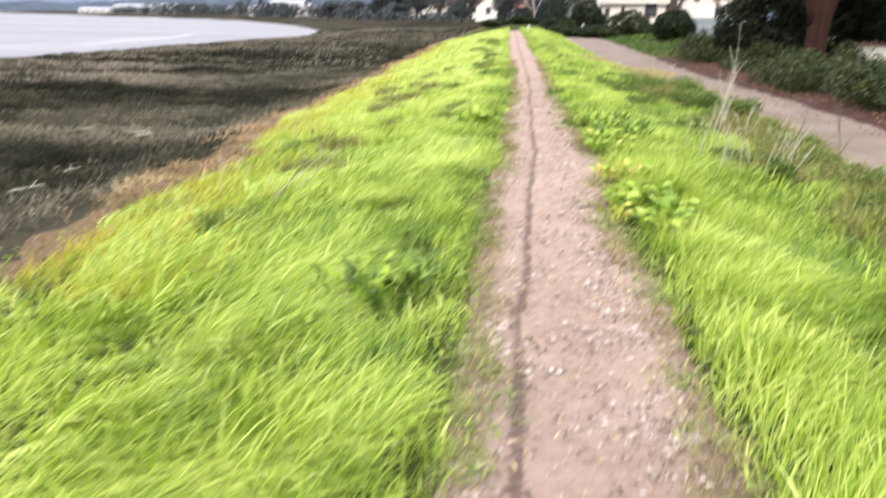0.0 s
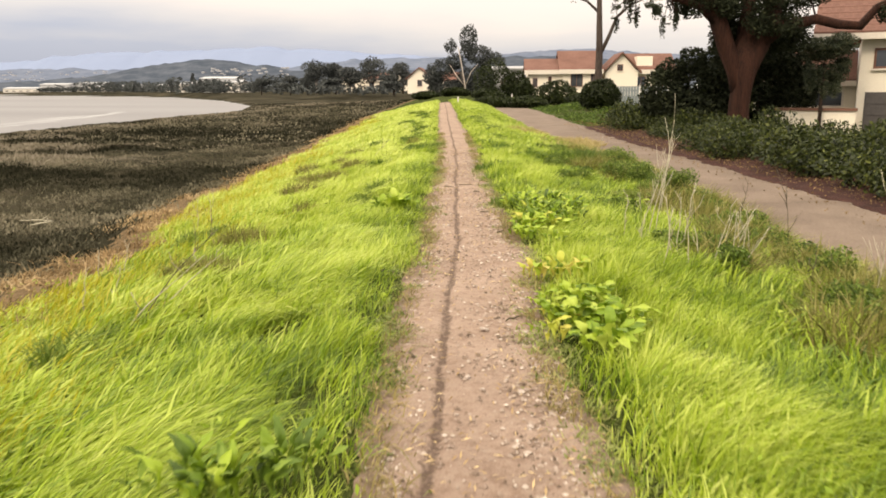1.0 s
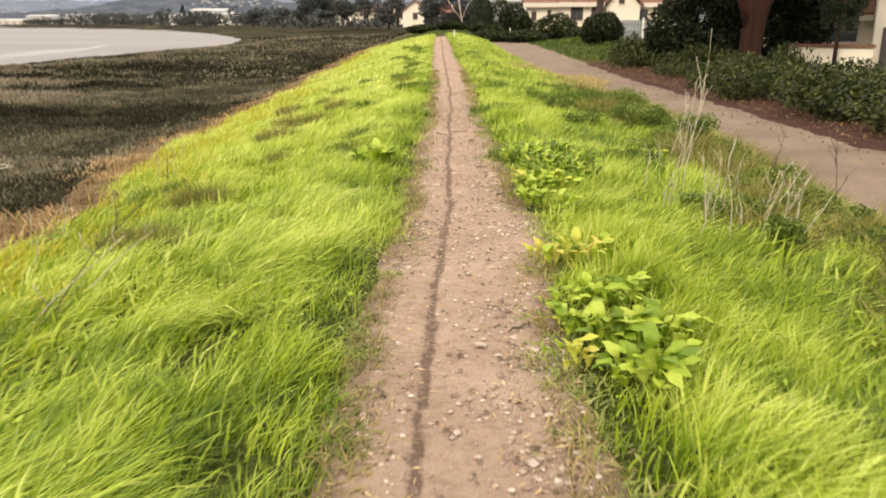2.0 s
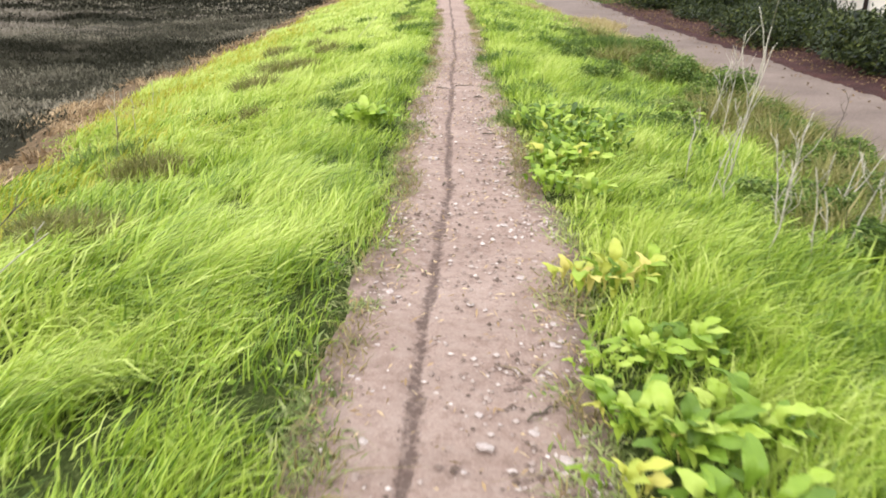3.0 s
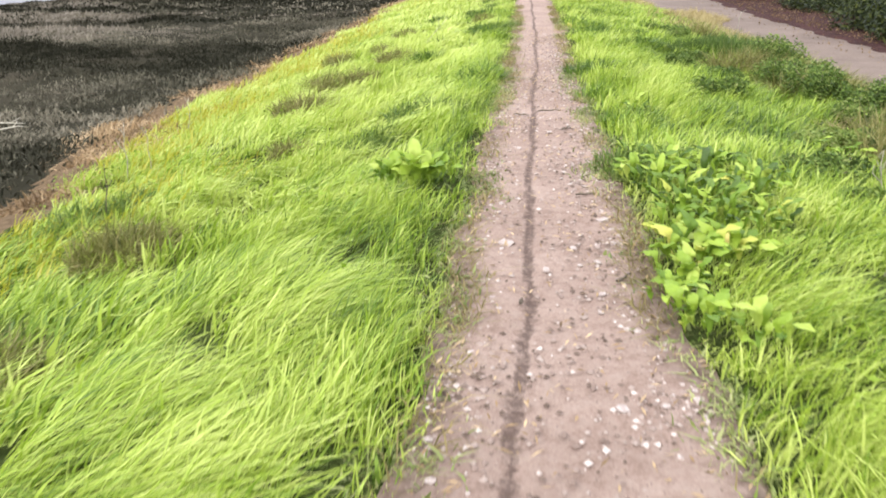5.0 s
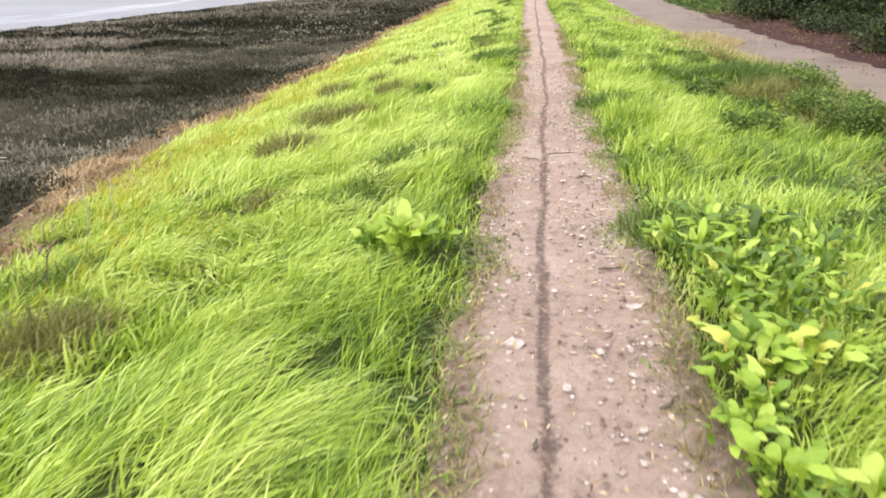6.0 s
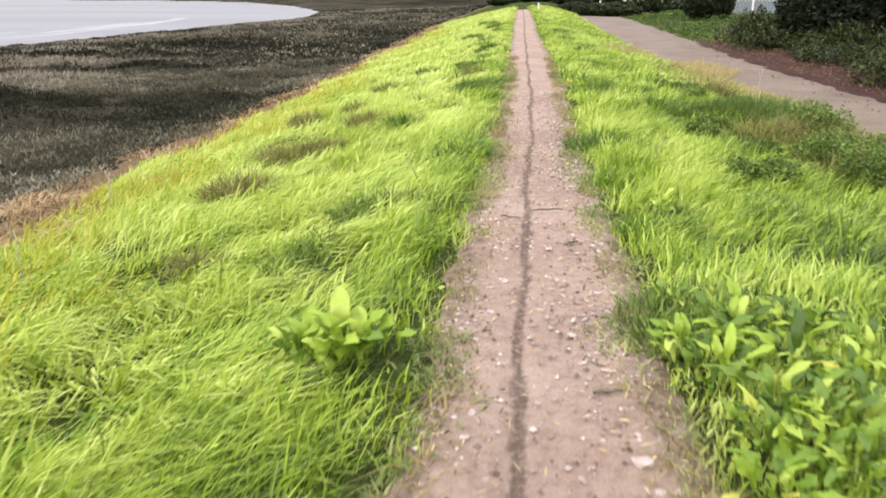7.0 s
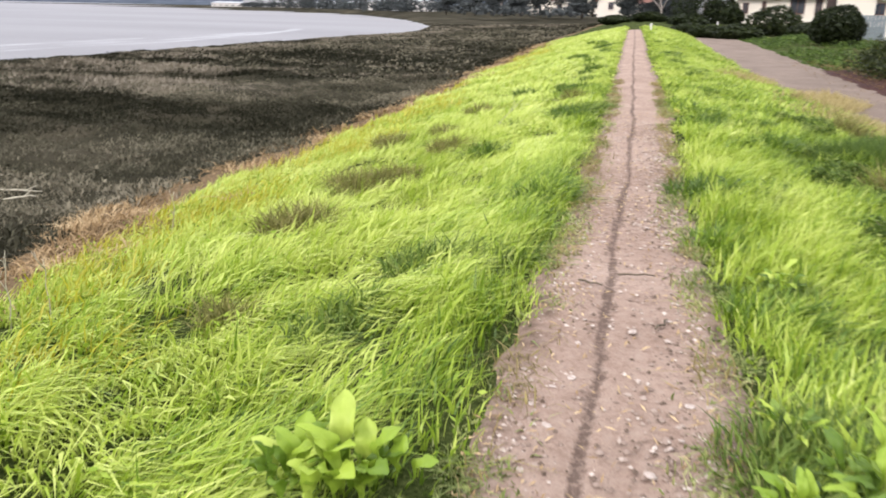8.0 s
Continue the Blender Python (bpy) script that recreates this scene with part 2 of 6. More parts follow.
def ground_material():
    """Bank, tide line, marsh mud and lawn follow the distance across from the footpath, with ragged borders."""
    m, nodes, links, b = material("ground_soil", 1.0, 0.02)
    at = nodes.new("ShaderNodeAttribute")
    at.attribute_name = "across"
    wob = maths(nodes, links, "SUBTRACT", noise_node(nodes, links, 0.5, 5, 0.6), 0.5)
    u = maths(nodes, links, "MULTIPLY_ADD", wob, 2.2, at.outputs["Fac"])
    f = maths(nodes, links, "MULTIPLY_ADD", u, 0.02, 0.5)
    fine = noise_node(nodes, links, 14, 6, 0.7)
    patch = noise_node(nodes, links, 0.16, 4, 0.6, stretch=(1.0, 0.5, 1))
    marsh = ramp_node(nodes, links, maths(nodes, links, "MULTIPLY_ADD", fine, 0.2, maths(nodes, links, "MULTIPLY", patch, 0.8)),
                      [(0.38, (0.018, 0.017, 0.010)), (0.5, (0.036, 0.033, 0.021)), (0.64, (0.068, 0.058, 0.039))])
    thatch = noise_node(nodes, links, 45, 7, 0.8)
    bank = ramp_node(nodes, links, thatch, [(0.35, (0.014, 0.02, 0.006)), (0.52, (0.045, 0.06, 0.016)), (0.68, (0.14, 0.15, 0.05))])
    dry = ramp_node(nodes, links, fine, [(0.3, (0.08, 0.055, 0.03)), (0.7, (0.22, 0.155, 0.09))])
    k1 = maths(nodes, links, "GREATER_THAN", u, -7.15)
    k2 = maths(nodes, links, "GREATER_THAN", u, -6.0)
    k3 = maths(nodes, links, "GREATER_THAN", u, 8.2)
    col = mix_node(nodes, links, k1, marsh, dry)
    col = mix_node(nodes, links, k2, col, bank)
    lawn = ramp_node(nodes, links, fine, [(0.3, (0.036, 0.042, 0.016)), (0.7, (0.08, 0.085, 0.03))])
    col = mix_node(nodes, links, k3, col, lawn)
    links.new(col, b.inputs["Base Color"])
    bump_node(nodes, links, b, fine, 0.8, 0.05)
    return m


GROUND = ground_material()


def path_material():
    """Trodden pinkish earth with grit, and the damp wheel track where the groove is."""
    m, nodes, links, b = material("trodden_earth", 0.95, 0.15)
    big = noise_node(nodes, links, 1.3, 4, 0.6)
    fine = noise_node(nodes, links, 80, 7, 0.8)
    f = maths(nodes, links, "MULTIPLY_ADD", fine, 0.6, maths(nodes, links, "MULTIPLY", big, 0.45))
    earth = ramp_node(nodes, links, f, [(0.33, (0.145, 0.096, 0.07)), (0.45, (0.25, 0.173, 0.13)), (0.57, (0.325, 0.236, 0.182)), (0.7, (0.47, 0.365, 0.295))])
    at = nodes.new("ShaderNodeAttribute")
    at.attribute_name = "track"
    gap = noise_node(nodes, links, 30, 8, 0.8)
    rim = nodes.new("ShaderNodeAttribute")
    rim.attribute_name = "rim"
    blot = noise_node(nodes, links, 17, 4, 0.7)
    earth = mix_node(nodes, links, maths(nodes, links, "MULTIPLY", maths(nodes, links, "SUBTRACT", blot, 0.45), 2.4), earth, (0.36, 0.28, 0.222))
    earth = mix_node(nodes, links, maths(nodes, links, "MULTIPLY", maths(nodes, links, "SUBTRACT", 0.47, blot), 3.0), earth, (0.17, 0.115, 0.085))
    # rims darkened in patches: dark soil, plus shade under overhanging grass painted in
    soil = maths(nodes, links, "MULTIPLY", rim.outputs["Fac"], maths(nodes, links, "MULTIPLY_ADD", noise_node(nodes, links, 9, 5, 0.7), 3.0, -1.0))
    soil = maths(nodes, links, "MAXIMUM", maths(nodes, links, "MINIMUM", soil, 0.85), 0.0)
    earth = mix_node(nodes, links, soil, earth, (0.085, 0.058, 0.04))
    k = maths(nodes, links, "ADD", at.outputs["Fac"], maths(nodes, links, "MULTIPLY_ADD", gap, 2.8, -1.85))
    k = maths(nodes, links, "MAXIMUM", maths(nodes, links, "MINIMUM", maths(nodes, links, "MULTIPLY", k, 1.5), 0.8), 0.0)
    col = mix_node(nodes, links, k, earth, (0.075, 0.05, 0.038))
    links.new(col, b.inputs["Base Color"])
    bump_node(nodes, links, b, fine, 0.7, 0.012)
    return m


EARTH = path_material()


# ---- mesh helpers ----
rng = np.random.default_rng(7)


def lattice(x, y, seed=0):
    """Smooth value noise in 0..1 for arrays."""
    xi, yi = np.floor(x).astype(np.int64), np.floor(y).astype(np.int64)
    fx, fy = x - xi, y - yi
    fx, fy = fx * fx * (3 - 2 * fx), fy * fy * (3 - 2 * fy)

    def h(a, b):
        n = (a * 374761393 + b * 668265263 + seed * 982451653) & 0x7FFFFFFF
        n = ((n ^ (n >> 13)) * 1274126177) & 0x7FFFFFFF
        return ((n ^ (n >> 16)) & 0xFFFF) / 65535.0
    return (h(xi, yi) * (1 - fx) + h(xi + 1, yi) * fx) * (1 - fy) + (h(xi, yi + 1) * (1 - fx) + h(xi + 1, yi + 1) * fx) * fy


def fbm(x, y, seed=0):
    return 0.55 * lattice(x, y, seed) + 0.3 * lattice(x * 2.1, y * 2.1, seed + 1) + 0.15 * lattice(x * 4.3, y * 4.3, seed + 2)


def mesh_data(name, verts, faces, mat, smooth=False):
    me = bpy.data.meshes.new(name)
    me.from_pydata([tuple(v) for v in verts], [], faces)
    if mat:
        me.materials.append(mat)
    if smooth:
        me.shade_smooth()
    me.update()
    return me


def array_mesh(name, verts, loops, sizes, mat, attrs=None, smooth=False):
    """A mesh from arrays: verts (n, 3), the loops' vertex numbers, and the faces' sizes."""
    me = bpy.data.meshes.new(name)
    me.vertices.add(len(verts))
    me.vertices.foreach_set("co", np.ascontiguousarray(verts, dtype=np.float32).ravel())
    me.loops.add(len(loops))
    me.loops.foreach_set("vertex_index", np.ascontiguousarray(loops, dtype=np.int32))
    me.polygons.add(len(sizes))
    starts = np.concatenate([[0], np.cumsum(sizes)[:-1]]).astype(np.int32)
    me.polygons.foreach_set("loop_start", starts)
    if smooth:
        me.polygons.foreach_set("use_smooth", np.ones(len(sizes), dtype=bool))
    for key, values in (attrs or {}).items():
        a = me.attributes.new(key, "FLOAT", "POINT")
        a.data.foreach_set("value", np.ascontiguousarray(values, dtype=np.float32))
    me.materials.append(mat)
    me.update(calc_edges=True)
    me.validate()
    return me


def grid_mesh(name, X, Y, Z, mat, attrs=None, smooth=True):
    r, c = X.shape
    v = np.stack([X, Y, Z], -1).reshape(-1, 3)
    i = np.arange(r * c).reshape(r, c)
    q = np.stack([i[:-1, :-1], i[:-1, 1:], i[1:, 1:], i[1:, :-1]], -1).reshape(-1)
    n = (r - 1) * (c - 1)
    return array_mesh(name, v, q, np.full(n, 4), mat, {k: a.ravel() for k, a in (attrs or {}).items()}, smooth)


def part(name, me, parent, label="", m=None):
    ob = new(name, me)
    ob.parent = parent
    if m is not None:
        ob.matrix_basis = m
    if label:
        tagged(ob, label)
    return ob


def thing(name, at, label, category, group="", kind="", turn=0.0):
    e = new(name)
    e.empty_display_size = 0.2
    e.matrix_basis = pose(*at, 0, 0, turn)
    return tagged(e, label, category, group, kind)


class Shape:
    """Collects boxes, tubes and faces into one mesh."""

    def __init__(self):
        self.v, self.f = [], []

    def box(self, x0, x1, y0, y1, z0, z1):
        n = len(self.v)
        self.v += [(x, y, z) for z in (z0, z1) for x, y in ((x0, y0), (x1, y0), (x1, y1), (x0, y1))]
        self.f += [tuple(n + k for k in q) for q in ((0, 3, 2, 1), (4, 5, 6, 7), (0, 1, 5, 4), (1, 2, 6, 5), (2, 3, 7, 6), (3, 0, 4, 7))]
        return self

    def tube(self, pts, radii, sides=8, rough=0.0, seed=0):
        n, r0 = len(self.v), random.Random(seed)
        pts = [Vector(p) for p in pts]
        side = None
        for k, (p, r) in enumerate(zip(pts, radii)):
            d = (pts[min(k + 1, len(pts) - 1)] - pts[max(k - 1, 0)]).normalized()
            side = d.orthogonal() if side is None else (side - d * side.dot(d))
            side.normalize()
            up = d.cross(side)
            for j in range(sides):
                a = 2 * math.pi * j / sides
                q = p + (side * math.cos(a) + up * math.sin(a)) * r * (1 + rough * (r0.random() - 0.5))
                self.v.append(tuple(q))
        for k in range(len(pts) - 1):
            for j in range(sides):
                a, b = n + k * sides + j, n + k * sides + (j + 1) % sides
                self.f.append((a, b, b + sides, a + sides))
        self.f.append(tuple(n + j for j in reversed(range(sides))))
        self.f.append(tuple(n + (len(pts) - 1) * sides + j for j in range(sides)))
        return self

    def poly(self, verts, faces):
        n = len(self.v)
        self.v += [tuple(v) for v in verts]
        self.f += [tuple(n + k for k in q) for q in faces]
        return self

    def mesh(self, name, mat, smooth=False):
        return mesh_data(name, self.v, self.f, mat, smooth)


# ---- the lie of the land ----
# "across" runs square to the footpath, from its middle; minus towards the bay
ACROSS = [-3000, -60, -13, -9.5, -8, -6.2, -3.6, -2.5, -1.2, -0.5, 0.5, 1.2, 2.5, 3.4, 4.3, 7.3, 9, 14, 25, 3000]
LEVEL = [-2.0, -2.0, -1.95, -1.8, -1.6, -1.15, -0.52, -0.28, -0.06, 0, 0, -0.06, -0.25, -0.38, -0.57, -0.57, -0.44, -0.46, -0.5, -0.5]


def middle(y):
    y = np.asarray(y, float)
    return 0.68 - 0.06 * y - 0.00025 * np.clip(np.clip(y, -40, 70) - 10, 0, None) ** 2


def tide_shift(y):
    return np.interp(y, [0, 7, 10, 12, 14, 18, 22, 34, 60], [1.9, 1.85, 1.55, 1.2, 0.7, 0.25, 0.0, -0.4, -0.8])


SHORE_Y = [-60, 20, 45, 112, 131, 163, 193, 228, 266, 320, 386, 470, 600, 3200]
SHORE_X = [-50, -42, -40, -41, -45, -54, -68, -85, -106, -134, -188, -300, -400, -2600]


def ground_z(x, y):
    x, y = np.asarray(x, float), np.asarray(y, float)
    u = x - middle(y)
    z = np.interp(u + 0.9 * np.clip((y - 24) / 10, 0, 1) * np.clip((u - 1.2) / 1.5, 0, 1), ACROSS, LEVEL)
    lump = np.clip((np.maximum(path_left(y) - u, u - path_right(y)) - 0.15) / 1.2, 0, 1) * np.clip((9 - np.abs(u - 0)) / 3, 0.25, 1)
    flat = np.where((u > np.interp(y, [24, 34], [4.0, 3.1])) & (u < 8.0), 0.15, 1.0)
    z = z + (fbm(x * 0.8, y * 0.6, 3) - 0.5) * 0.16 * lump * flat
    z = z + (fbm(x * 2.3, y * 2.0, 5) - 0.5) * 0.12 * lump * flat
    z = z + (fbm(x * 0.45, y * 0.3, 6) - 0.35) * 0.45 * np.clip((-9.0 - u) / 3, 0, 1) * np.clip((y + 60) / 30, 0, 1) * np.clip((200 - y) / 60, 0, 1)
    z = z + (fbm(x * 0.3, y * 1.0, 9) - 0.5) * 0.42 * np.clip((-8.0 - u) / 2, 0, 1) * np.clip((100 - y) / 40, 0, 1)
    z = z + np.clip(fbm(x * 1.3, y * 1.1, 8) - 0.35, 0, 1) * 0.42 * np.exp(-((u - tide_shift(y) + 7.0) / 0.9) ** 2)
    z = z + np.interp(y, [30, 60, 115, 275], [0, 0.28, 0.7, 1.1]) * np.clip((u + 34) / 26, np.clip((y - 200) / 150, 0, 1), 1)
    edge = np.interp(y, SHORE_Y, SHORE_X)
    wet = np.clip((edge - x + 1.5) / 4.0, 0, 1)
    return np.where(u < -20, z * (1 - wet) - 3.2 * wet, z)


def path_right(y):
    return np.interp(y, [1.5, 3, 4.2, 5.3, 5.9, 6.5, 7.2, 7.8, 9, 10, 11, 12.3, 14, 20, 36, 60], [0.45, 0.44, 0.4, 0.39, 0.44, 0.5, 0.47, 0.4, 0.38, 0.33, 0.35, 0.28, 0.25, 0.24, -0.1, -0.3])


def path_left(y):
    return np.interp(y, [2.8, 4, 5, 6.2, 8, 9, 11, 16, 20, 36, 60], [-0.4, -0.47, -0.48, -0.44, -0.44, -0.47, -0.49, -0.52, -0.58, -0.94, -1.1])


def build_ground():
    us = np.concatenate([[-2600, -1500, -900, -500, -300, -200, -150], np.arange(-120, -60, 6), np.arange(-60, -36, 1.5), np.arange(-36, -14, 0.5),
                         np.arange(-14, -9, 0.3), np.arange(-9, 9.6, 0.16), np.arange(9.8, 20, 0.8), np.arange(20, 60, 5), [80, 120, 200, 400, 800, 1500, 2600]])
    ys = np.concatenate([np.arange(-40, -4, 4), np.arange(-4, 30, 0.25), np.arange(30, 70, 1.0), np.arange(70, 180, 4), np.arange(180, 400, 12), [430, 480, 540, 620, 800, 1200, 1800, 2600, 3600]])
    U, Y = np.meshgrid(us, ys)
    X = U + middle(Y)
    return tagged(new("ground", grid_mesh("ground", X, Y, ground_z(X, Y) - 0.06 * np.clip(np.minimum(U - path_left(Y), path_right(Y) - U) / 0.15, 0, 1), GROUND, {"across": np.where(U < -3, U - tide_shift(Y), U)})), "grassy levee bank falling to brown tidal marsh", "ground", kind="structure")


build_ground()


def track_across(y):
    return np.interp(y, [0, 4.5, 5.5, 6.5, 8, 9.5, 11.5, 15.5, 19.4, 24, 36, 60], [-0.24, -0.22, -0.18, -0.16, -0.145, -0.15, -0.18, -0.18, -0.23, -0.33, -0.54, -0.7]) + 0.014 * np.sin(y * 1.7 + 1.0) + 0.008 * np.sin(y * 4.3)


def build_footpath():
    us = np.arange(-1.3, 0.86, 0.03)
    ys = np.concatenate([np.arange(-9, -3, 0.1), np.arange(-3, 22, 0.04), np.arange(22, 64, 0.25)])
    U, Y = np.meshgrid(us, ys)
    X = U + middle(Y)
    ragged = (fbm(X * 5, Y * 3, 11) - 0.5) * 0.15 + (fbm(X * 1.1, Y * 0.7, 12) - 0.5) * 0.12
    inside = np.minimum(U - path_left(Y) + 0.06, path_right(Y) + 0.06 - U) + ragged
    d = np.abs(U - track_across(Y) + (fbm(X * 9, Y * 9, 16) - 0.5) * 0.035)
    w = 0.034 + 0.014 * (fbm(X * 0 + 3.3, Y * 2.0, 15) - 0.5) * 2
    track = np.clip((1.35 - d / w) * 1.2, 0, 1)
    grit = (fbm(X * 22, Y * 22, 13) - 0.5) * 0.016 + (fbm(X * 3, Y * 3, 14) - 0.5) * 0.02
    Z = ground_z(X, Y) + np.where(inside > 0, 0.022 + grit - 0.012 * track, 0.022 - np.clip(-inside * 0.6, 0, 0.08))
    Z -= 0.015 * np.exp(-((U - 0.0) / 0.25) ** 2)
    return tagged(new("footpath", grid_mesh("footpath", X, Y, Z, EARTH, {"track": track, "rim": np.clip(1.0 - np.abs(inside - 0.02) / 0.13, 0, 1)})), "narrow trodden earth footpath with a damp wheel track", "path", kind="structure")


footpath = build_footpath()


def trail_left(y):
    return np.interp(y, [-12, 12, 22, 30, 36, 49, 84], [4.1, 4.1, 4.3, 3.4, 3.05, 2.9, 2.9])


def trail_right(y):
    return np.interp(y, [-12, 14, 20, 25, 29, 33, 40, 60, 84], [6.8, 6.75, 6.65, 6.45, 6.3, 6.2, 6.2, 6.2, 6.2])


def build_trail():
    us = np.arange(2.2, 7.6, 0.12)
    ys = np.concatenate([np.arange(-12, 40, 0.2), np.arange(40, 84, 1.0)])
    U, Y = np.meshgrid(us, ys)
    X = U + middle(Y)
    ragged = (fbm(X * 1.2, Y * 1.2, 21) - 0.5) * 0.7
    inside = np.minimum(U - trail_left(Y), trail_right(Y) + 0.2 - U) + ragged
    Z = ground_z(X, Y) + np.where(inside > 0, 0.03 + (fbm(X * 4, Y * 4, 22) - 0.5) * 0.02, 0.03 - np.clip(-inside * 0.5, 0, 0.1))
    return tagged(new("gravel_trail", grid_mesh("gravel_trail", X, Y, Z, TRAIL_DIRT)), "wide beige gravel trail beside the levee", "path", kind="structure")


build_trail()


def build_mulch():
    us = np.arange(4.7, 11.6, 0.16)
    ys = np.arange(-12, 46, 0.2)
    U, Y = np.meshgrid(us, ys)
    X = U + middle(Y)
    ragged = (fbm(X * 1.6, Y * 1.6, 31) - 0.5) * 0.6
    inside = np.minimum(np.minimum(U - trail_right(Y), 11.3 - U), 40 - Y) + ragged
    Z = ground_z(X, Y) + np.where(inside > 0, 0.06 + (fbm(X * 5, Y * 5, 32) - 0.5) * 0.08, 0.06 - np.clip(-inside * 0.6, 0, 0.15))
    return tagged(new("mulch_bed", grid_mesh("mulch_bed", X, Y, Z, MULCH)), "dark red bark mulch along the hedge", "planting bed", kind="structure")


build_mulch()


def build_water():
    ys = np.array(SHORE_Y, float)
    xs = np.array(SHORE_X, float)
    v = [(x + 6, y, -2.25) for x, y in zip(xs, ys)] + [(-3500, y, -2.25) for y in ys]
    n = len(ys)
    return tagged(new("water", mesh_data("water", v, [(k, k + 1, n + k + 1, n + k) for k in range(n - 1)], WATER)), "calm pale grey bay water", "water", kind="structure")


build_water()

FOAM = rough_material("wave_foam", (0.25, 0.25, 0.25), (0.36, 0.36, 0.36), 0.3, 3, 0.6, bump=0.2)


def foam_line(ends, width, seed, label):
    """A thin uneven ribbon of foam on the water."""
    y = np.linspace(ends[0][1], ends[-1][1], 220)
    x = np.interp(y, [e[1] for e in ends], [e[0] for e in ends]) + (fbm(y * 0.08, y * 0 + seed, seed) - 0.5) * 1.6
    w = width * np.clip(fbm(y * 0.1, y * 0 + seed + 4, seed + 1) * 2.4 - 0.45, 0.05, 1)
    X, Y = np.stack([x - w, x, x + w], 0), np.stack([y] * 3, 0)
    Z = np.stack([y * 0 - 2.246, y * 0 - 2.225, y * 0 - 2.246], 0)
    tagged(new("foam_line", grid_mesh("foam_line", X, Y, Z, FOAM)), label, "waves", kind="structure")


foam_line([(x + 0.4, y) for x, y in zip(SHORE_X, SHORE_Y) if 20 <= y <= 585], 0.5, 201, "thin white foam along the bay's shore")
foam_line([(-52, 46), (-53, 56), (-54, 70), (-54, 82), (-55, 96), (-58, 112), (-62, 124)], 1.3, 202, "low white wave crest near the shore")
foam_line([(-56, 50), (-56.5, 66), (-57.5, 80), (-57.5, 96), (-59, 108)], 0.9, 203, "low white wave crest near the shore")
foam_line([(-50.5, 50), (-50.5, 62), (-51, 76), (-52.5, 90)], 0.7, 204, "low white wave crest near the shore")


# ---- grass and low plants ----
def blades(name, x, y, h, w, lean_x, lean_y, tone, mat, levels=3, z=None, twist=None, droop=0.35):
    """Bent tapered blades as one mesh. levels 3: two quads and a tip, 2: one quad and a tip."""
    n = len(x)
    z = ground_z(x, y) - 0.02 if z is None else z
    a = rng.uniform(0, 2 * np.pi, n) if twist is None else twist
    sx, sy = np.cos(a) * w * 0.5, np.sin(a) * w * 0.5
    steps = [0.0, 0.42, 0.76] if levels == 3 else [0.0, 0.55]
    cols = []
    for s, width in zip(steps, (1.0, 0.85, 0.55)):
        px, py = x + lean_x * h * s ** 1.8, y + lean_y * h * s ** 1.8
        pz = z + h * (s - droop * s * s * np.minimum(1, np.hypot(lean_x, lean_y)))
        cols += [np.stack([px - sx * width, py - sy * width, pz], -1), np.stack([px + sx * width, py + sy * width, pz], -1)]
    cols.append(np.stack([x + lean_x * h, y + lean_y * h, z + h * (1 - droop * np.minimum(1.6, np.hypot(lean_x, lean_y)))], -1))
    v = np.stack(cols, 1)
    k = v.shape[1]
    base = (np.arange(n) * k)[:, None]
    if levels == 3:
        loop = np.array([0, 1, 3, 2, 2, 3, 5, 4, 4, 5, 6])
        sizes = np.tile([4, 4, 3], n)
    else:
        loop = np.array([0, 1, 3, 2, 2, 3, 4])
        sizes = np.tile([4, 3], n)
    return array_mesh(name, v.reshape(-1, 3), (base + loop).ravel(), sizes, mat, {"tone": np.repeat(tone, k)}, True)


def scatter(u0, u1, y0, y1, density):
    n = int((u1 - u0) * (y1 - y0) * density)
    u, y = rng.uniform(u0, u1, n), rng.uniform(y0, y1, n)
    return u, y, u + middle(y)


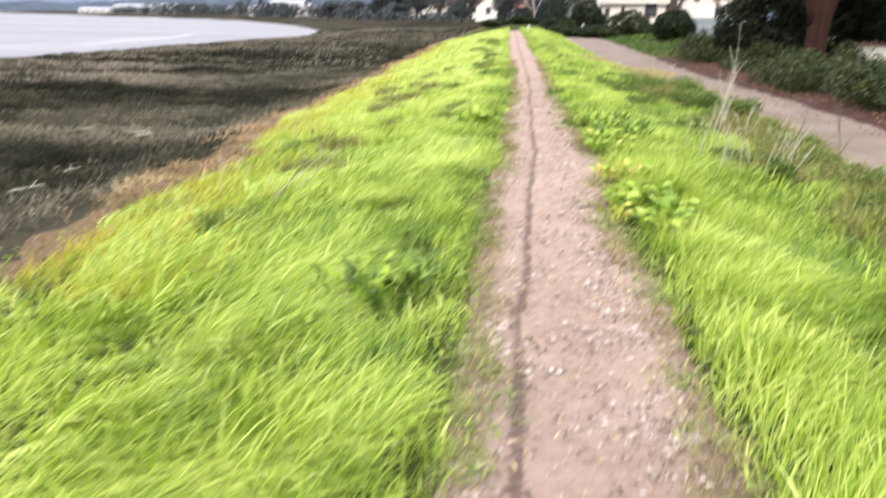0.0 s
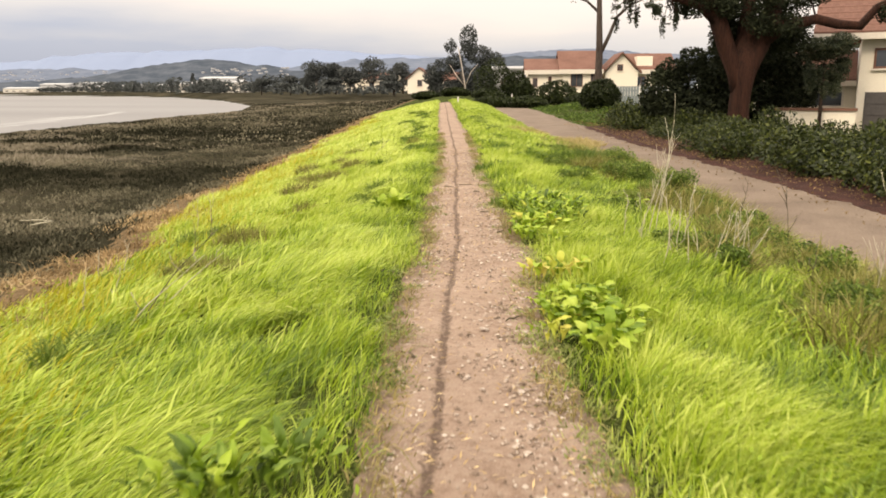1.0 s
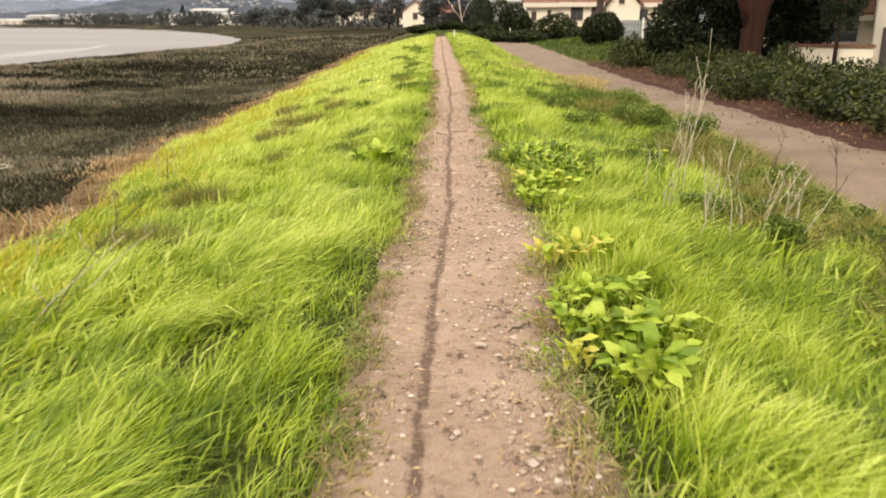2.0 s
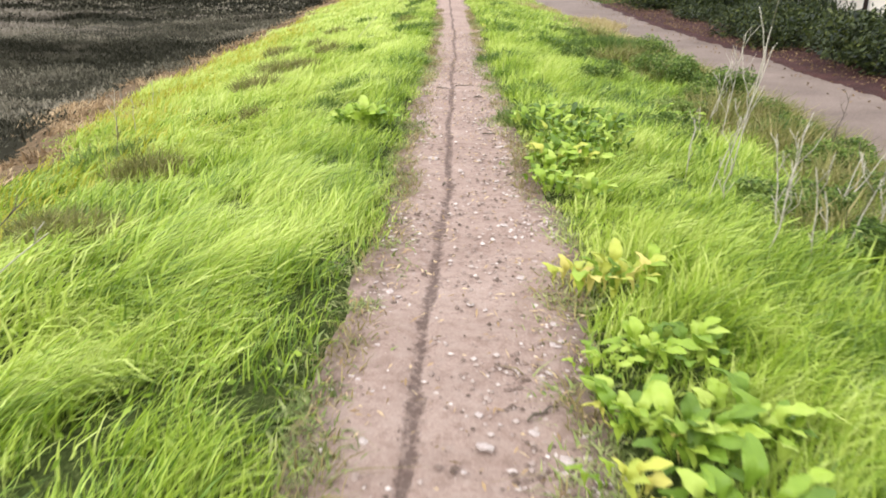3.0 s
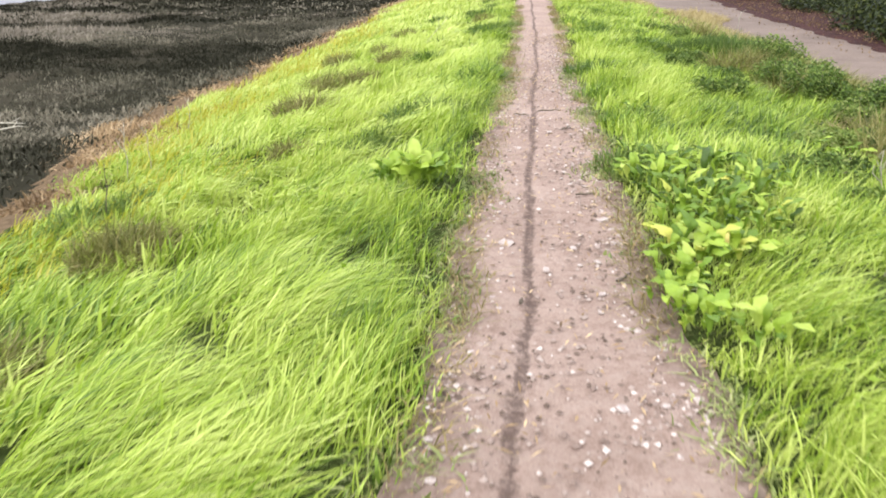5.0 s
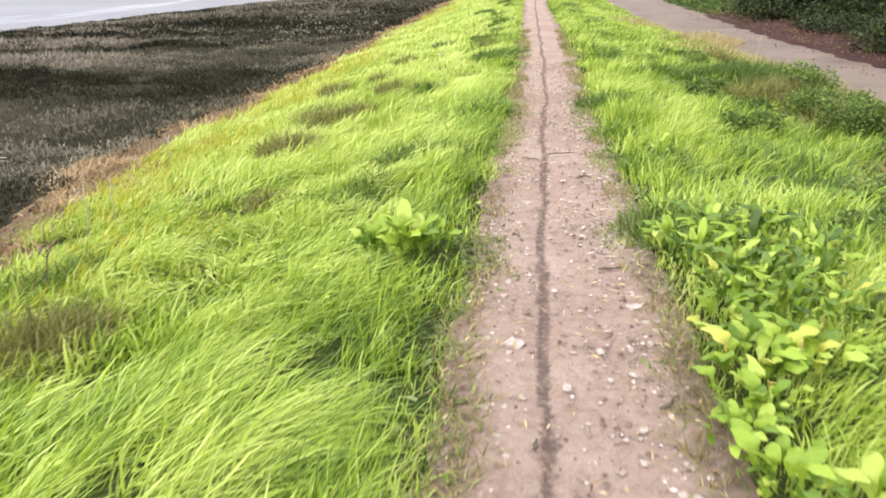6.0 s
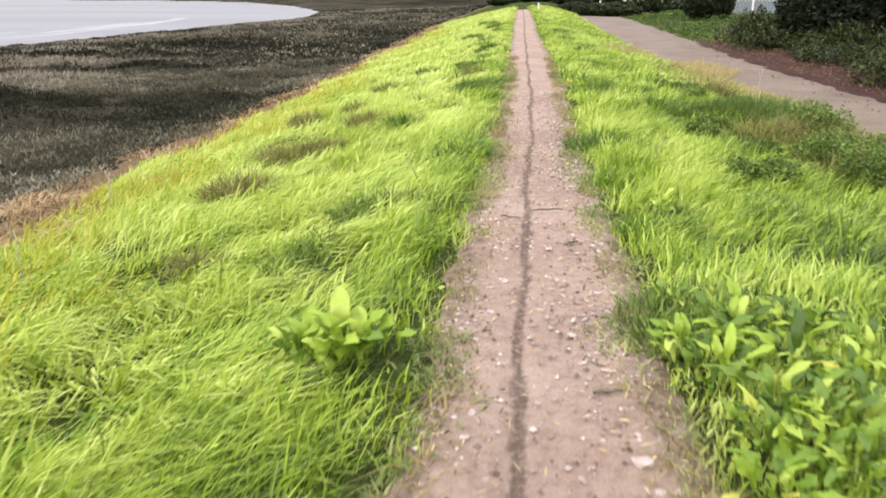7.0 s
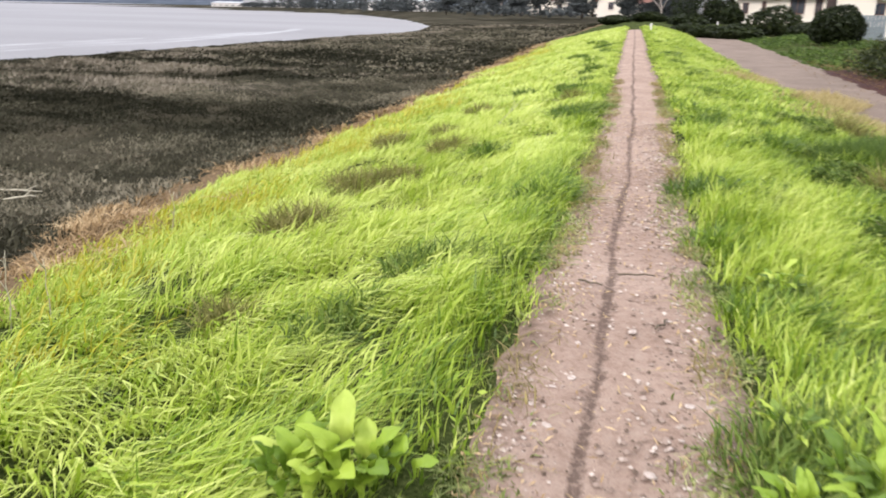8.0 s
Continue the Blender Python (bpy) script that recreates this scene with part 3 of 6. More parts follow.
# broad-leaved plants: x, y, size, leaves, share of yellow leaves (-1: dark ones)
DOCKS = [(-0.42, 2.62, 1.2, 18, -1), (-0.6, 2.78, 1.2, 14, -1), (-0.27, 2.8, 1.05, 10, -1), (1.05, 4.78, 1.1, 18, 0.02), (1.3, 4.95, 1.06, 14, 0.02), (0.9, 4.9, 0.92, 10, 0.04), (0.84, 4.56, 0.87, 5, 0.6), (1.15, 4.45, 1.06, 14, 0.03),
         (0.84, 5.25, 0.69, 7, 0.17), (1.02, 5.4, 0.92, 11, 0.02), (1.22, 5.48, 0.92, 10, 0.03), (0.82, 6.0, 1.1, 6, 0.9), (0.98, 6.08, 1.15, 7, 0.8), (1.12, 6.15, 1.0, 5, 0.4), (0.7, 7.85, 0.85, 8, 0.02), (0.78, 7.62, 0.95, 9, 0.02), (1, 7.55, 0.9, 7, 0),
         (0.83, 8.35, 1.1, 13, 0.1), (1.05, 8.5, 1.05, 10, 0.09), (0.78, 8.05, 0.9, 8, 0.03), (0.8, 8.75, 0.9, 7, 0.07), (0.62, 9.75, 1, 12, 0.02), (0.85, 9.95, 1.1, 15, 0.02), (1.05, 9.65, 1.15, 16, 0.03), (1.3, 9.55, 1.1, 14, 0.03),
         (0.9, 9.32, 1.1, 14, 0.02), (1.15, 10.1, 1.05, 13, 0.02), (1.4, 9.9, 1, 11, 0), (0.72, 9.5, 1, 9, 0.02), (1.2, 9.3, 1, 10, 0.02), (0.82, 9.05, 1.0, 12, 0.03), (1.05, 8.95, 1.05, 13, 0.02), (1.3, 9.05, 1.05, 12, 0.03), (1.0, 9.2, 1.0, 10, 0.02), (2.05, 11.2, 1.1, 12, 0), (2.35, 11.4, 1, 10, 0), (0.6, 10.3, 0.8, 6, 0),
         (0.7, 12, 0.9, 8, 0), (0.48, 14.4, 0.9, 6, 0), (1.14, 18, 1, 8, 0), (0.02, 20.2, 1, 8, 0), (-0.12, 19.9, 0.6, 3, 0.9), (-0.8, 9.5, 1.35, 11, 0.0), (-0.95, 9.48, 1.2, 7, 0.0), (-0.7, 9.54, 1.15, 5, 0.0)]


def grass_patch(u0, u1, y0, y1, density, height, width, levels):
    u, y, x = scatter(u0, u1, y0, y1, density)
    clump = fbm(x * 2.2, y * 2.2, 41)
    ragged = (fbm(x * 5, y * 3, 11) - 0.5) * 0.15 + (fbm(x * 1.1, y * 0.7, 12) - 0.5) * 0.12
    off_left, off_right = path_left(y) - u - ragged, u - path_right(y) - ragged
    away = np.maximum(off_left, off_right)
    tide = -5.95 + tide_shift(y) + (fbm(x * 0.5, y * 0.5, 42) - 0.5) * 2.4
    edge_r = trail_left(y) + 0.2 + (fbm(x * 1.2, y * 1.2, 43) - 0.5) * 0.9
    keep = (away > -0.1) & (u > tide) & (u < edge_r) & (rng.random(len(u)) < np.clip(0.16 + away * 2.0, 0, 1)) & (rng.random(len(u)) < np.clip(3.1 * clump - 0.72, 0.07, 1))
    u, y, x, clump, away = u[keep], y[keep], x[keep], clump[keep], away[keep]
    n = len(u)
    h = height * 0.88 * (0.4 + 1.15 * clump) * rng.uniform(0.6, 1.25, n) * np.clip(0.3 + away * 2.2, 0.22, 1)
    near = np.full(n, 9.0)
    for dx, dy, *_ in DOCKS:
        near = np.minimum(near, np.hypot(x - dx, y - dy))
    h = h * np.clip(0.35 + (near - 0.08) / 0.3, 0.48, 1)
    swirl = (fbm(x * 0.9, y * 0.9, 44) - 0.5) * 3.2 + 0.35
    power = (0.2 + 1.35 * fbm(x * 1.3, y * 1.3, 45)) * np.clip(0.15 + away * 1.3, 0.15, 1) * np.where(u > 0, 0.66, 1.0)
    jx, jy = rng.normal(0, 0.38, n), rng.normal(0, 0.38, n)
    lush = np.exp(-((away - 0.35) / 0.4) ** 2)
    # the left bank's pale sheen further along is painted into the tone here
    tone = np.clip(0.56 + 0.5 * (fbm(x * 0.7, y * 0.7, 46) - 0.5) + 0.8 * (fbm(x * 3.1, y * 3.1, 47) - 0.5) + 0.35 * (clump - 0.5) - np.interp(y, [5, 7.5, 11], [0.04, 0.2, 0.1]) * np.where(u < 0, 1.0, 0.45) * lush - 0.22 * np.clip((u - 1.1) / 0.6, 0, 1) * np.interp(y, [5, 8, 16, 22], [0.2, 1.0, 1.0, 0.4]) - np.clip((u - 1.3) / 0.5, 0, 1) * np.interp(y, [1.6, 2.4, 6, 8], [0.1, 0.36, 0.26, 0.05]) + 0.08 * np.clip(u / 0.6, 0, 1) + np.clip((-0.8 - u) / 0.7, 0, 1) * np.interp(y, [5, 9, 11, 14], [0.03, 0.03, 0.12, 0.26]) + rng.normal(0, 0.23, n), 0, 1)
    return x, y, h, np.cos(swirl) * power + jx, np.sin(swirl) * power + jy, tone, width * np.exp(rng.normal(0, 0.35, n)), levels


def lay_grass():
    zones = [(-5.2, 4.4, -5, 0.8, 620, 0.24, 0.015, 2), (-1.9, -0.4, 0.8, 9, 3700, 0.25, 0.0072, 3), (0.2, 1.9, 0.8, 9, 3700, 0.25, 0.0072, 3), (-1.9, -0.4, 9, 17, 2200, 0.25, 0.0105, 2), (0.2, 1.9, 9, 17, 2200, 0.25, 0.0105, 2),
             (-3.6, -1.9, 0.8, 20, 1500, 0.26, 0.0122, 2), (1.9, 4.8, 0.8, 20, 1250, 0.27, 0.0122, 2),
             (-7.0, -3.6, 0.8, 22, 850, 0.25, 0.014, 2), (-9.8, -1.9, 20, 46, 420, 0.24, 0.026, 2), (1.9, 4.8, 20, 46, 420, 0.24, 0.026, 2),
             (-1.9, -0.4, 17, 46, 900, 0.20, 0.018, 2), (-0.4, 1.9, 17, 46, 900, 0.20, 0.018, 2), (-9.8, 4.8, 46, 72, 220, 0.22, 0.045, 2)]
    for z in zones:
        x, y, h, lx, ly, tone, w, levels = grass_patch(*z)
        tagged(new("grass", blades("grass", x, y, h, w, lx, ly, tone, GRASS, levels)), "long bright green wind-swept grass", "grass", kind="stuff")


lay_grass()


def lay_yellow_grass():
    for y0, y1, density, width in ((3, 22, 420, 0.013), (22, 60, 90, 0.035)):
        u, y, x = scatter(-6.2, -3.6, y0, y1, density)
        x = x + tide_shift(y)
        keep = rng.random(len(u)) < np.clip((fbm(x * 0.6, y * 0.4, 48) - 0.34) * 3, 0, 1) * np.clip((-3.9 - u) / 1.0, 0, 1)
        x, y = x[keep], y[keep]
        n = len(x)
        tagged(new("yellow_grass", blades("yellow_grass", x, y, rng.uniform(0.12, 0.32, n), width * rng.uniform(0.6, 1.5, n), rng.normal(0.55, 0.35, n), rng.normal(0.2, 0.35, n),
                                          np.clip(rng.normal(0.5, 0.2, n), 0, 1), GRASS_YELLOW, 2)), "yellowing grass low on the bank", "grass", kind="stuff")


lay_yellow_grass()


def lay_tan_grass():
    """Half-dry grass where the bank meets the gravel trail."""
    u, y, x = scatter(2.2, 4.9, 5, 40, 420)
    keep = rng.random(len(u)) < np.clip((fbm(x * 0.7, y * 0.35, 58) - 0.36) * 3, 0, 1) * np.clip((u - 2.3) / 0.9, 0, 1) * np.where((y > 20) & (y < 33), 1.0, 0.45) * (u < trail_left(y) + 0.3)
    x, y = x[keep], y[keep]
    n = len(x)
    tagged(new("tan_grass", blades("tan_grass", x, y, rng.uniform(0.12, 0.36, n), np.where(y > 18, 0.024, 0.013) * rng.uniform(0.6, 1.5, n), rng.normal(0.4, 0.4, n), rng.normal(0.15, 0.4, n),
                                   np.clip(rng.normal(0.55, 0.22, n), 0, 1), GRASS_TAN, 2)), "half-dry tan grass along the gravel trail", "grass", kind="stuff")


lay_tan_grass()


def lay_edge_weeds():
    """Short leafy growth creeping over both rims of the footpath."""
    u, y, x = scatter(-0.95, 0.95, 1.0, 24, 6500)
    ragged = (fbm(x * 5, y * 3, 11) - 0.5) * 0.15 + (fbm(x * 1.1, y * 0.7, 12) - 0.5) * 0.12
    away = np.maximum(path_left(y) - u - ragged, u - path_right(y) - ragged)
    patch = np.clip((fbm(x * 5, y * 5, 49) - 0.42) * 6, 0, 1) * np.clip((fbm(x * 1.2, y * 1.2, 50) - 0.25) * 3, 0, 1)
    keep = rng.random(len(u)) < np.exp(-((away - 0.03) / 0.1) ** 2) * patch
    x, y = x[keep], y[keep]
    n = len(x)
    tone = np.clip(0.5 + (fbm(x * 3, y * 3, 52) - 0.5) + rng.normal(0, 0.2, n), 0, 1)
    tagged(new("edge_weeds", blades("edge_weeds", x, y, rng.uniform(0.02, 0.07, n), 0.009 * np.exp(rng.normal(0, 0.4, n)), rng.normal(0, 0.9, n), rng.normal(0, 0.9, n),
                                    tone, EDGE_WEED, 2, z=ground_z(x, y) + 0.005)), "short leafy weeds at the footpath's edge", "weeds", kind="stuff")


lay_edge_weeds()


def lay_rim_litter():
    """Flattened dead blades and dusty stems where the grass ends on the footpath."""
    u, y, x = scatter(-0.95, 0.95, 1.0, 26, 2600)
    ragged = (fbm(x * 5, y * 3, 11) - 0.5) * 0.15 + (fbm(x * 1.1, y * 0.7, 12) - 0.5) * 0.12
    away = np.maximum(path_left(y) - u - ragged, u - path_right(y) - ragged)
    patch = np.clip((fbm(x * 3.4, y * 2.2, 71) - 0.4) * 5, 0, 1)
    keep = rng.random(len(u)) < np.exp(-((away - 0.0) / 0.075) ** 2) * patch
    x, y = x[keep], y[keep]
    n = len(x)
    tone = np.clip(0.22 + 0.6 * (fbm(x * 2, y * 2, 72) - 0.5) + rng.normal(0, 0.16, n), 0, 1)
    tagged(new("dead_grass", blades("dead_grass", x, y, rng.uniform(0.03, 0.13, n), 0.006 * np.exp(rng.normal(0, 0.3, n)), rng.normal(0, 1.1, n), rng.normal(0, 1.1, n),
                                    tone, GRASS_TAN, 2, z=ground_z(x, y) + 0.006, droop=0.5)), "flattened dead grass along the footpath's rim", "dead grass", kind="stuff")


lay_rim_litter()


def leaf_mesh(name, pts, size, mat, tone, seed=0, fold=0.25):
    """Small pointed leaves, each a folded kite of two triangles, at the points given."""
    g = np.random.default_rng(seed)
    n = len(pts)
    d = g.normal(0, 1, (n, 3))
    d[:, 2] *= 0.8
    d /= np.linalg.norm(d, axis=1)[:, None]
    e = np.cross(d, g.normal(0, 1, (n, 3)))
    e /= np.linalg.norm(e, axis=1)[:, None] + 1e-9
    s = (size * g.uniform(0.6, 1.4, n))[:, None]
    c = np.cross(d, e) * fold
    v = np.stack([pts - d * s, pts + (e * 0.42 + c * 0.3) * s, pts + d * s, pts - (e * 0.42 - c * 0.3) * s], 1).reshape(-1, 3)
    b = (np.arange(n) * 4)[:, None]
    t = np.clip(g.normal(tone[0], tone[1], n), 0, 1)
    return array_mesh(name, v, (b + np.array([0, 1, 2, 0, 2, 3])).ravel(), np.full(n * 2, 3), mat, {"tone": np.repeat(t, 4)})


def crown_points(blobs, n, seed=0, hollow=0.55, gaps=0.35):
    """Points in ellipsoids (x, y, z, rx, ry, rz), denser towards their rims, bunched and with gaps."""
    g = np.random.default_rng(seed)
    vol = np.array([(b[3] * b[4] * b[5]) ** 0.75 for b in blobs])
    pick = g.choice(len(blobs), n * 2, p=vol / vol.sum())
    b = np.array(blobs, float)[pick]
    d = g.normal(0, 1, (n * 2, 3))
    d /= np.linalg.norm(d, axis=1)[:, None]
    r = hollow + (1 - hollow) * g.random(n * 2) ** 0.6
    r = r * (0.84 + 0.3 * lattice(d[:, 0] * 2.4 + pick * 7.1, d[:, 2] * 2.4 + d[:, 1] * 3.1, 9))
    p = b[:, :3] + d * b[:, 3:] * r[:, None]
    f = 2.2 / max(0.3, float(np.mean(b[:, 3])))
    ok = lattice(p[:, 0] * f + p[:, 1] * f * 0.7, p[:, 2] * f * 1.3, seed + 3) > gaps * g.uniform(0.6, 1.4, n * 2)
    return p[ok][:n]


def lay_forbs():
    """Patches of small broad leaves among the grass."""
    u, y, x = scatter(-5.5, 4.2, 1.0, 26, 150)
    away = np.maximum(path_left(y) - 0.05 - u, u - path_right(y) - 0.05)
    patch = np.clip((fbm(x * 1.5, y * 1.5, 53) - 0.56) * 9, 0, 1)
    keep = (away > 0) & (rng.random(len(u)) < patch)
    x, y = x[keep], y[keep]
    p = np.stack([x, y, ground_z(x, y) + rng.uniform(0.05, 0.2, len(x))], -1)
    tagged(new("small_forbs", leaf_mesh("small_forbs", p, 0.019, FORB, (0.45, 0.25), 54)), "patches of small green leaves among the grass", "weeds", kind="stuff")


lay_forbs()


def local_blades(n, spread, height, width, lean, mat, tone=(0.5, 0.2), levels=2, seed=0, upright=0.4):
    """A tuft round the origin."""
    g = np.random.default_rng(seed)
    r, a = spread * np.sqrt(g.random(n)), g.uniform(0, 2 * np.pi, n)
    x, y = r * np.cos(a), r * np.sin(a)
    h = height * g.uniform(0.5, 1.1, n) * (1 - 0.4 * (r / spread) ** 2)
    lx = lean[0] + g.normal(0, upright, n) + 0.5 * x / spread
    ly = lean[1] + g.normal(0, upright, n) + 0.5 * y / spread
    t = np.clip(g.normal(tone[0], tone[1], n), 0, 1)
    return blades("tuft", x, y, h, width * g.uniform(0.6, 1.4, n), lx, ly, t, mat, levels, z=np.full(n, -0.03), twist=g.uniform(0, 6.28, n))


def tufts(name, mat, places, label, category, group, n, spread, height, width, lean=(0.4, 0.1), tone=(0.5, 0.2), upright=0.4):
    for k, (x, y, s) in enumerate(places):
        ob = new(name, local_blades(int(n * min(1.6, s)), spread * s, height * (0.6 + 0.4 * s), width, lean, mat, tone, 2, seed=100 + k + len(name) * 17, upright=upright))
        ob.matrix_basis = pose(x, y, float(ground_z(x, y)), 0, 0, 0)
        tagged(ob, label, category, group)


tufts("weed_tuft", GRASS_OLIVE, [(-2.4, 8.6, 1.2), (-2.2, 7.1, 1.0), (-2.55, 7.3, 0.8), (-2.95, 13.3, 1.3), (-3.1, 14.9, 1.5), (-2.8, 15.2, 1.1), (-2.72, 16.8, 1.0), (-4.1, 18.4, 1.2), (-3.4, 18.7, 0.9), (-3.6, 21.5, 1.1), (-2.35, 11.2, 0.6), (-2.1, 22.6, 0.8)],
      "olive brown weed tuft on the grassy slope", "weed", "weeds on the slope", 720, 0.28, 0.36, 0.010, lean=(0.25, 0.05), tone=(0.5, 0.2), upright=0.55)
tufts("leafy_weed", WEED_DARK, [(-2.25, 4.95, 1.2), (-3.2, 9.5, 1.2), (-3.0, 9.75, 0.9), (-2.58, 24.5, 0.8), (-1.62, 20.0, 1.2), (-1.4, 20.5, 1.0), (-1.14, 12.05, 1.1), (-0.92, 12.2, 0.9), (-1.32, 11.9, 1.0), (-1.45, 11.2, 0.8), (-1.52, 10.85, 0.7), (-0.8, 7.35, 0.5), (-2.3, 26.5, 1.1), (-2.2, 16.1, 0.8), (-1.2, 5.2, 0.5), (0.72, 10.35, 0.8), (0.58, 10.12, 0.8), (0.6, 9.88, 0.6), (0.95, 10.3, 0.7), (0.62, 14.5, 0.9), (0.78, 12.0, 0.8), (1.2, 18.0, 0.9), (2.25, 6.3, 1.0), (2.7, 6.5, 1.0), (2.5, 5.9, 0.8)],
      "dark green leafy weed among the grass", "weed", "weeds on the slope", 420, 0.3, 0.27, 0.013, tone=(0.5, 0.22), upright=0.6)
tufts("grass_mound", WEED_DARK, [(2.28, 17.7, 1.45), (2.65, 18.3, 1.3), (1.95, 17.75, 1.0), (3.5, 5.4, 0.9), (3.4, 10.8, 1.0)],
      "soft mound of dark green grass beside the gravel trail", "weed", "weeds by the trail", 1500, 0.5, 0.5, 0.011, lean=(0.25, 0.1), tone=(0.26, 0.16), upright=0.5)
tufts("brown_weed", GRASS_OLIVE, [(2.75, 15.6, 1.0), (3.15, 14.4, 1.0), (2.7, 14.6, 0.9), (3.3, 16.2, 1.0), (2.6, 16.1, 1.1), (2.9, 16.5, 0.9), (2.2, 16.0, 0.8), (3.0, 12.2, 1.1), (3.1, 10.4, 1.1), (2.9, 8.6, 1.0), (3.4, 13.8, 1.0), (2.2, 20.8, 0.9), (3.3, 6.2, 1.0), (2.7, 11.5, 0.8), (2.5, 7.3, 0.8), (3.4, 7.7, 1.0), (3.6, 12.0, 1.0), (3.55, 10.7, 1.1), (3.3, 9.2, 1.0), (3.5, 6.8, 1.1), (3.7, 13.2, 1.0), (3.3, 15.4, 0.9), (3.1, 19.2, 0.9), (2.9, 5.4, 0.9)],
      "brownish half-dry weed clump beside the gravel trail", "weed", "weeds by the trail", 620, 0.45, 0.58, 0.014, lean=(0.1, 0.05), tone=(0.52, 0.25), upright=0.5)


rough = random.Random(2150)
tufts("bank_weed", WEED_DARK, [(float(middle(yy)) + rough.uniform(1.2, 3.6), yy, rough.uniform(0.45, 0.95)) for yy in [7.6 + 0.52 * q for q in range(34)]],
      "rough green weed among the grass towards the trail", "weed", "weeds by the trail", 330, 0.32, 0.26, 0.013, lean=(0.2, 0.05), tone=(0.55, 0.24), upright=0.7)
lump = random.Random(2100)
tufts("lush_tuft", GRASS, [(float(middle(yy)) + (float(path_left(yy)) - lump.uniform(0.35, 1.4) if side < 0 else float(path_right(yy)) + lump.uniform(0.35, 1.5)), yy, lump.uniform(0.5, 1.2)) for yy in [15.0 + 1.3 * q for q in range(26)] for side in (lump.choice((-1, 1)),)] + [(-1.75, 19.75, 1.1), (-1.6, 19.2, 1.0), (0.25, 19.5, 1.0), (-3.9, 42.0, 1.5), (-0.55, 32.0, 1.2), (-1.0, 36.4, 1.3), (0.15, 23.1, 1.0), (-3.5, 24.8, 1.1), (-5.0, 48.0, 1.7), (-4.1, 36.4, 1.5), (-2.4, 23.6, 0.9), (0.25, 14.5, 1.0), (-0.95, 13.9, 1.0), (-3.9, 44.0, 1.5), (-2.7, 30.5, 1.2)],
      "dark green lush grass tuft beside the footpath", "grass tuft", "tufts beside the path", 330, 0.27, 0.31, 0.016, lean=(0.2, 0.0), tone=(0.07, 0.12), upright=0.6)
tufts("edge_tuft", EDGE_WEED, [(0.63, 5.68, 0.55), (0.9, 3.6, 0.8), (0.86, 3.3, 0.7), (0.52, 10.4, 0.7), (0.45, 11.0, 0.7), (0.66, 7.4, 0.5), (-0.27, 7.55, 0.8), (-0.25, 6.55, 0.7), (-0.2, 6.0, 0.5), (-0.42, 9.8, 0.6), (-0.12, 4.6, 0.6), (-0.16, 5.0, 0.6), (0.3, 12.3, 0.6), (0.35, 9.5, 0.35), (0.45, 9.0, 0.3), (-0.35, 8.6, 0.5), (0.42, 10.0, 0.3), (-0.05, 3.9, 0.7), (0.5, 9.9, 0.35)],
      "small dusty weed at the footpath's edge", "weed", "weeds at the path edge", 260, 0.2, 0.12, 0.010, lean=(0.0, 0.0), tone=(0.55, 0.25), upright=0.8)


def leafy_bush(x, y, w, h, seed, tone=0.55):
    """A low weed bush: stems from one root and many small leaves."""
    root = thing("weed_bush", (x, y, float(ground_z(x, y))), "low leafy green weed bush on the bank", "weed", "weed bushes by the trail")
    g = random.Random(seed)
    st = Shape()
    blobs = []
    for k in range(9):
        a, r = g.uniform(0, 6.28), g.uniform(0.1, 0.8) * w * 0.5
        top = (math.cos(a) * r, math.sin(a) * r, h * g.uniform(0.55, 0.95))
        st.tube([(0, 0, -0.03), (top[0] * 0.5, top[1] * 0.5, top[2] * 0.6), top], [0.008, 0.006, 0.004], 5)
        blobs.append((top[0], top[1], top[2] * 0.75, w * 0.2, w * 0.2, h * 0.3))
    tagged(part("stems", st.mesh("stems", STALK_DARK, True), root), kind="stuff")
    part("foliage", leaf_mesh("foliage", crown_points(blobs, 3200, seed, 0.2, 0.1), 0.021, WEED_DARK, (tone, 0.3), seed), root)


for k, (x, y, w, h, tone) in enumerate([(2.85, 16.3, 0.9, 0.6, 0.5), (2.6, 15.1, 0.8, 0.5, 0.5), (3.1, 15.2, 0.9, 0.6, 0.5), (2.85, 14.1, 0.8, 0.5, 0.46), (3.25, 13.6, 0.9, 0.55, 0.42), (3.1, 9.5, 0.8, 0.4, 0.6), (2.2, 11.5, 0.6, 0.24, 0.8), (2.5, 11.9, 0.6, 0.22, 0.8), (3.4, 12.5, 0.8, 0.42, 0.5), (3.55, 11.4, 0.9, 0.42, 0.45), (3.3, 8.6, 0.8, 0.4, 0.42), (3.6, 7.4, 0.9, 0.42, 0.4), (3.2, 6.0, 0.8, 0.38, 0.38), (3.65, 9.9, 0.8, 0.4, 0.5), (2.9, 17.2, 0.8, 0.4, 0.6)]):
    leafy_bush(x, y, w, h, 1500 + k, tone)
sprawl = random.Random(2300)
for k in range(26):
    yy = 7.0 + 0.55 * k + sprawl.uniform(-0.3, 0.3)
    leafy_bush(float(middle(yy)) + sprawl.uniform(1.7, 3.5), yy, sprawl.uniform(0.4, 0.8), sprawl.uniform(0.2, 0.36), 1600 + k, sprawl.uniform(0.3, 0.6))
tufts("green_tuft", GRASS, [(0.25, 18.9, 0.8), (0.3, 20.2, 0.9), (0.1, 24.2, 0.8), (-0.3, 30.0, 1.1), (-3.2, 34.0, 1.3), (0.4, 15.0, 0.7), (0.42, 12.9, 0.8), (0.65, 11.6, 0.9), (1.13, 18.0, 0.8)],
      "lush green grass tuft at the path edge", "grass tuft", "tufts at the path edge", 420, 0.3, 0.3, 0.014, tone=(0.18, 0.14))
